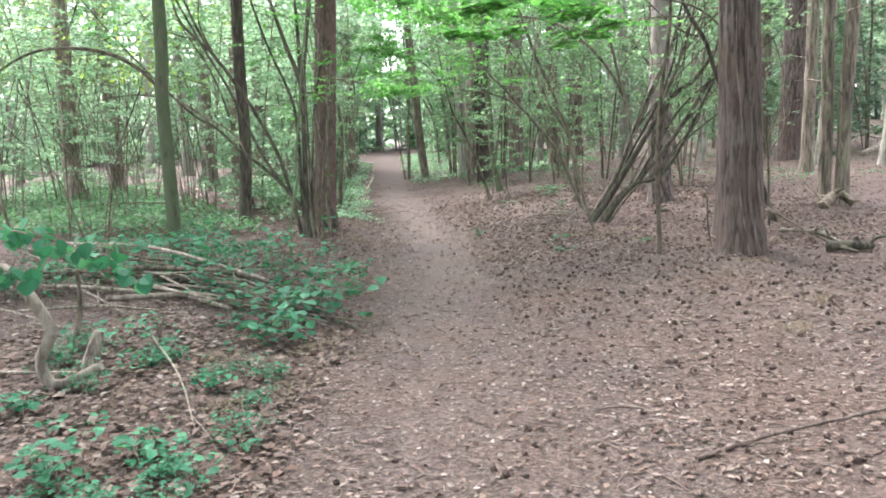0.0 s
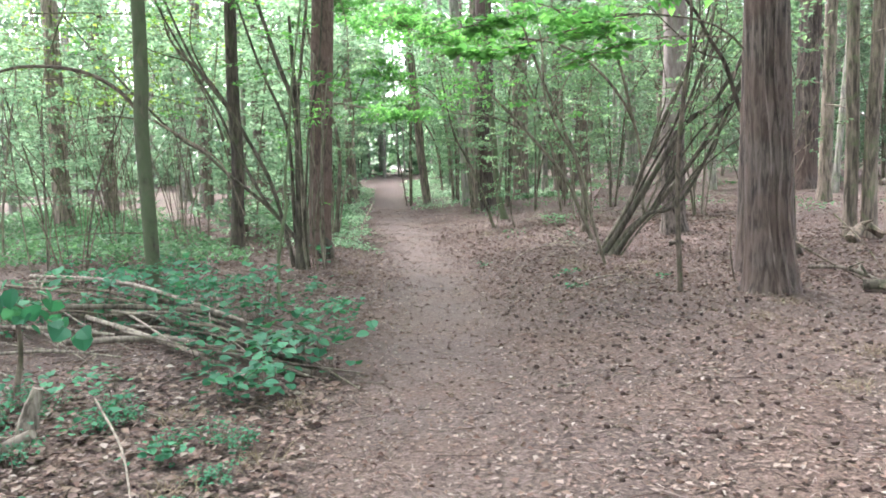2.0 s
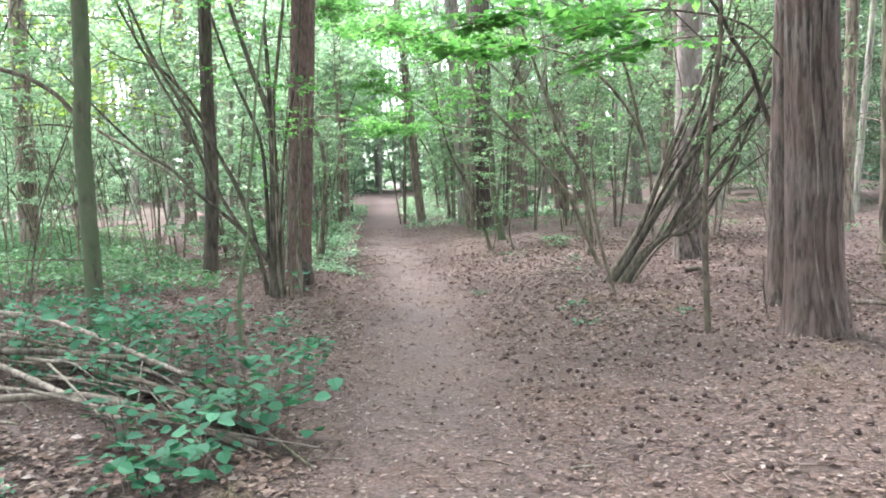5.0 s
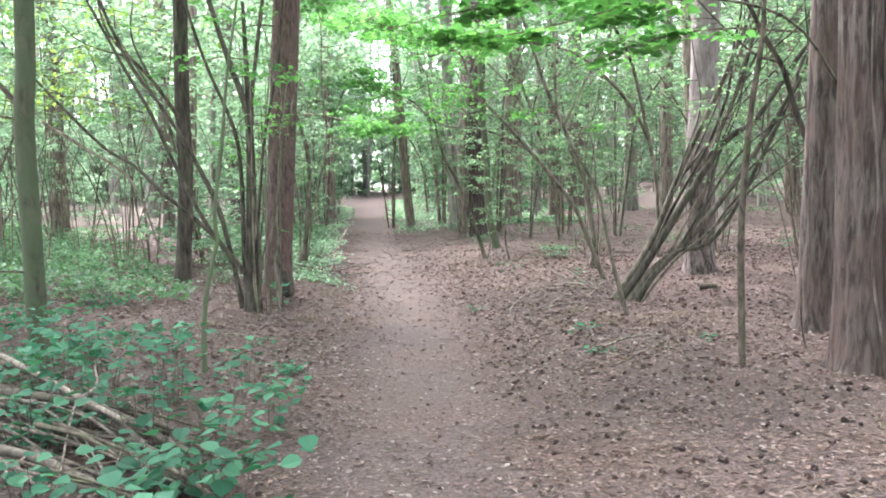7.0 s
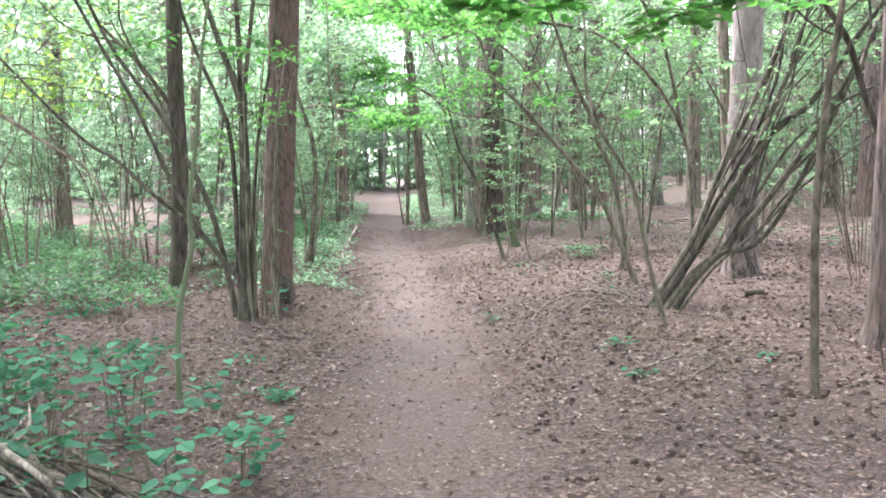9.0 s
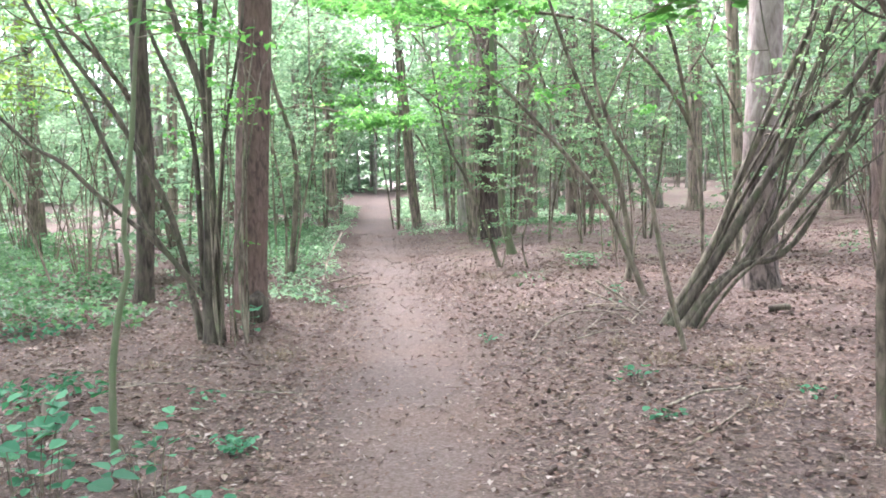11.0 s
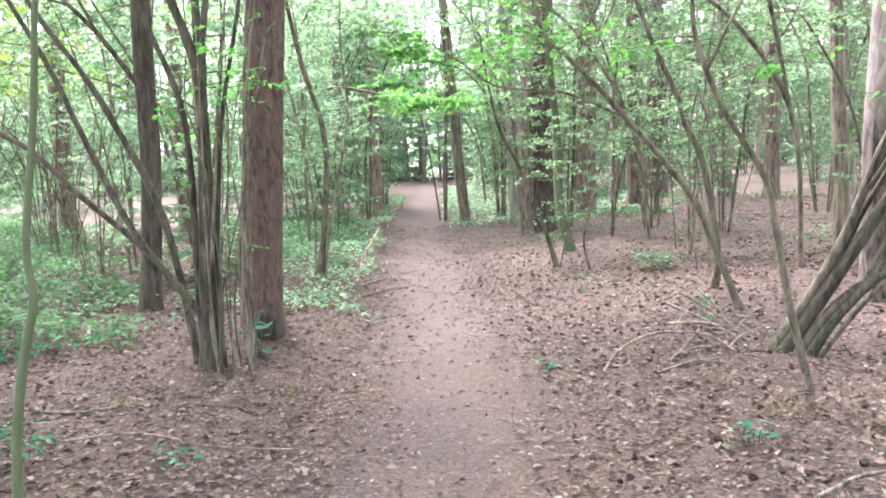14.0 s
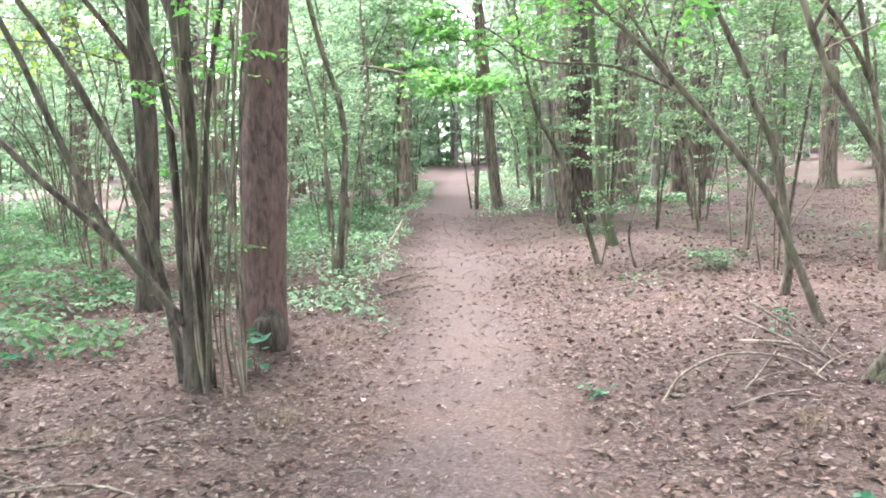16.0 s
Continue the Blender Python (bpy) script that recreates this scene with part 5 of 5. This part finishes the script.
stick([(9.5, 17.5, 0.2), (11.5, 18.2, 0.6), (13.5, 19, 0.4)], 0.07, 0.05, "pale fallen trunk on the rise", M_DEAD, "fallen_pole", 8, 4, "log")
stick([(3.4, 12.25, 0.05), (3.55, 12.2, 0.07), (3.6, 12.25, 0.04)], 0.035, 0.028, "dark stump fragment half sunk in litter", M_STOOL, "wood_stub", 9, 0)
stick([(-2.45, 9.75, -0.05), (-2.44, 9.76, 0.06), (-2.43, 9.77, 0.12)], 0.09, 0.07, "low cut stump with a flat top", M_DEAD, "stump", 14, 0, "stump")

# thin standing dead shoots and bare thickets
D = "thicket of thin bare dead twigs behind green plants"
for x, y, n, h, sp in ((-4.8, 10.8, 7, 2.6, 0.9), (-6.0, 14.8, 9, 3.0, 1.2), (-5.3, 16.4, 9, 3.2, 1.2), (-7.2, 16.2, 9, 3.0, 1.3), (-8.6, 14.8, 9, 3.0, 1.2), (-9.8, 17.5, 9, 3.0, 1.4), (-4.6, 18.6, 8, 3.2, 1.0), (-3.4, 24.6, 8, 3.5, 1.0), (-6.9, 18.4, 9, 3.4, 1.2), (-8.3, 20.2, 9, 3.4, 1.4), (4.9, 12.6, 7, 2.6, 1.1), (5.6, 14.0, 8, 2.8, 1.3), (2.8, 15.6, 4, 2.0, 0.5), (3.2, 21.0, 7, 3.0, 1.0)):
    stool(x, y, n, h, sp, 0.013, D, L, 8, M_TWIG, M_LEAF, "twig_thicket", 0.4, 0.06, "bare thickets", side=3, length=0.4)


# ---- litter on the floor ----
def scatter(n, y0, y1, half, power=1.6, clear=0.0):
    """Places on the floor, thicker near the walked line's start, thinner on the trodden path."""
    u = L.random(n)
    y = y0 + (y1 - y0) * u ** power
    x = L.uniform(-1, 1, n) * (half + 0.55 * np.maximum(y - 8, 0) ** 0.8) * (1 + 0.7 * L.random(n) ** 3)
    if clear:
        d = np.abs(x - np.interp(y, PATH_Y, PATH_X) + 0.13 * np.sin(y * 2.1) + 0.08 * np.sin(y * 5.3)) + 0.1 * np.sin(x * 7 + y * 4)
        keep = L.random(n) < np.clip((d - 0.15) / clear, 0.27 + 0.5 * np.clip((9 - y) / 4, 0, 1), 1)
        x, y = x[keep], y[keep]
    return x, y


def make_litter():
    s = Soup()
    x, y = scatter(64000, 1.2, 24, 4.5, 1.0, 0.5)
    leaves(s, np.stack([x, y, ground(x, y) + L.uniform(0.003, 0.016, len(x))], -1), 0.040, L, droop=0.0, wide=0.62, tilt=0.13, wave=0.08, cup=0.05)
    ob = part("leaf_litter", s, M_LITTER, label="dry brown leaves scattered thickly over the forest floor", kind="stuff")
    ob["category"] = "litter"
    x, y = scatter(2000, 1.2, 18, 4.5, 1.1, 0.9)
    leaves(s, np.stack([x, y, ground(x, y) + L.uniform(0.008, 0.03, len(x))], -1), 0.055, L, droop=0.0, wide=0.7, tilt=0.2, wave=0.12, cup=0.06)
    x, y = scatter(72000, 2.0, 26, 4.6, 0.95, 0.6)
    leaves(s, np.stack([x, y, ground(x, y) + L.uniform(0.006, 0.024, len(x))], -1), 0.041, L, droop=-0.03, wide=0.6, tilt=0.38, wave=0.2, cup=0.12)
    n = 15000
    x, y = np.where(L.random(n) < 0.7, L.uniform(4, 16, n), L.uniform(-8, -4, n)), L.uniform(5, 28, n)
    leaves(s, np.stack([x, y, ground(x, y) + L.uniform(0.01, 0.03, n)], -1), 0.06, L, droop=0.0, wide=0.7, tilt=0.2, wave=0.12)
    x, y = L.uniform(-6, 6, 17000), L.uniform(8.5, 17, 17000)
    keep = L.random(17000) < np.clip((np.abs(x - np.interp(y, PATH_Y, PATH_X)) - 0.15) / 0.8, 0.08, 1)
    x, y = x[keep], y[keep]
    leaves(s, np.stack([x, y, ground(x, y) + L.uniform(0.008, 0.03, len(x))], -1), 0.056, L, droop=-0.03, wide=0.65, tilt=0.35, wave=0.2, cup=0.12)
    n = 4200
    x, y = L.uniform(-3.4, -0.7, n), L.uniform(2.2, 6.2, n)
    leaves(s, np.stack([x, y, ground(x, y) + L.uniform(0.01, 0.04, n)], -1), 0.058, L, droop=0.0, wide=0.7, tilt=0.25, wave=0.15, cup=0.08)
    ob.data = s.mesh("leaf_litter", M_LITTER)
    s = Soup()
    x, y = scatter(85000, 1.2, 19, 4.0, 1.0, 0.3)
    leaves(s, np.stack([x, y, ground(x, y) + L.uniform(0.002, 0.014, len(x))], -1), 0.08, L, droop=0.0, wide=0.06, tilt=0.1, wave=0.04, cup=0.006)
    ob = part("needle_litter", s, M_NEEDLE, label="reddish fallen pine needles strewn over the floor", kind="stuff")
    ob["category"] = "litter"
    s = Soup()
    x, y = scatter(3200, 1.5, 20, 4.2, 1.0, 0.6)
    for a, b in zip(x, y):
        yaw, ln = L.uniform(0, 6.28), L.uniform(0.04, 0.22) * L.uniform(0.5, 1.3)
        dx, dy = math.cos(yaw) * ln, math.sin(yaw) * ln
        z0, z1 = gz(a, b) + 0.006, gz(a + dx, b + dy) + L.uniform(0.005, 0.02)
        tube(s, [(a, b, z0), (a + dx / 2 + L.normal(0, 0.01), b + dy / 2 + L.normal(0, 0.01), (z0 + z1) / 2 + 0.006), (a + dx, b + dy, z1)], [L.uniform(0.002, 0.005), 0.0015], 4)
    ob = part("twig_litter", s, M_TWIGLITTER, label="small broken twigs scattered over the floor", kind="stuff")
    ob["category"] = "litter"


def cone_verts(size):
    """An open cone: rings of scales that stick out, narrowing to the tip."""
    ring, v, f = 8, [], []
    prof = [(0.0, 0.18), (0.15, 0.5), (0.3, 0.42), (0.42, 0.56), (0.56, 0.42), (0.68, 0.46), (0.82, 0.26), (1.0, 0.06)]
    for i, (h, r) in enumerate(prof):
        for k in range(ring):
            a = 2 * math.pi * (k + 0.5 * (i % 2)) / ring
            rr = r * (1.18 if (k + i) % 2 else 0.86)
            v.append((rr * math.cos(a) * size * 0.8, rr * math.sin(a) * size * 0.8, (h - 0.5) * size))
    for i in range(len(prof) - 1):
        for k in range(ring):
            f.append([i * ring + k, i * ring + (k + 1) % ring, (i + 1) * ring + (k + 1) % ring, (i + 1) * ring + k])
    return np.array(v), np.array(f)


def cone_places(n):
    x, y = scatter(n * 5, 1.5, 19, 3.6, 1.2, 1.0)
    w = np.where(x > np.interp(y, PATH_Y, PATH_X), 1.0, 0.22)
    w = np.where((x < -0.9) & (y < 9), 0.1, w)
    w = np.where((np.abs(x - np.interp(y, PATH_Y, PATH_X)) < 0.55) & (y > 4), 0.06, w)
    keep = L.random(len(x)) < w
    return np.stack([x, y], -1)[keep][:n]


def make_cones():
    v, f = cone_verts(0.039)
    places = cone_places(1150)
    d = np.abs(places[:, 0]) + 0.5 * places[:, 1]
    order = np.argsort(d)
    near, far = places[order[:280]], places[order[280:]]
    s = Soup()
    s.add(v, f)
    first = tagged(new("pine_cone", s.mesh("pine_cone", M_CONE)), "small dark open pine cone lying on the litter", "pine cone", "pine cones on the floor")
    for i, (x, y) in enumerate(near):
        k = L.uniform(0.7, 1.15)
        m = Matrix.Translation((x, y, gz(x, y) + 0.010 * k)) @ Euler((L.uniform(1.1, 1.9), 0, L.uniform(0, 6.28))).to_matrix().to_4x4()
        ob = first if i == 0 else copy_thing(first, m)
        if i == 0:
            first.matrix_basis = m
        else:
            ob.scale = (k, k, k)
    s = Soup()
    coarse, faces = v.reshape(8, 8, 3)[[0, 1, 3, 5, 7], ::2].reshape(-1, 3), np.array([[i * 4 + k, i * 4 + (k + 1) % 4, i * 4 + 4 + (k + 1) % 4, i * 4 + 4 + k] for i in range(4) for k in range(4)])
    for x, y in far:
        m = np.array(Euler((L.uniform(1.1, 1.9), 0, L.uniform(0, 6.28))).to_matrix())
        s.add(coarse @ m.T * L.uniform(0.75, 1.2) + (x, y, gz(x, y) + 0.011), faces)
    ob = part("cone_litter", s, M_CONE, label="many dark pine cones strewn over the litter farther off", kind="stuff")
    ob["category"] = "litter"


make_litter()
make_cones()


def tuft(x, y, n, h, spread):
    e = thing("dry_grass", x, y, "small tuft of straw-coloured dry grass on litter", "grass tuft", "dry grass tufts")
    s = Soup()
    a = L.uniform(0, 6.28, n)
    b = np.stack([x + L.normal(0, spread * 0.4, n), y + L.normal(0, spread * 0.4, n), np.full(n, gz(x, y) + 0.003)], -1)
    tip = b + np.stack([np.cos(a) * L.uniform(0.3, 1, n) * spread, np.sin(a) * L.uniform(0.3, 1, n) * spread, L.uniform(0.3, 1, n) * h], -1)
    side = np.stack([-np.sin(a), np.cos(a), np.zeros(n)], -1) * 0.002
    mid = (b + tip) / 2 + (0, 0, h * 0.25)
    v = np.stack([b - side, b + side, mid + side, mid - side, tip], 1)
    k = np.arange(n)[:, None] * 5
    s.add(v.reshape(-1, 3), np.concatenate([k + [0, 1, 2], k + [0, 2, 3], k + [3, 2, 4]]))
    part("blade", s, M_STRAW, e, kind="stuff")
    settle(e)


for x, y in ((2.3, 10.3), (1.9, 10.7), (2.5, 9.8), (2.7, 10.9), (1.7, 11.3), (2.1, 9.3), (3.1, 7.6), (2.6, 6.9), (2.9, 5.9), (2.4, 5.2), (-1.2, 4.2), (-0.95, 4.6), (-1.5, 5.2), (-0.9, 5.5), (-2.3, 11.0), (-1.3, 11.4), (1.1, 13.6), (1.6, 14.6), (-1.4, 13.4), (0.9, 16.0)):
    tuft(x, y, 46, L.uniform(0.05, 0.11), L.uniform(0.12, 0.22))
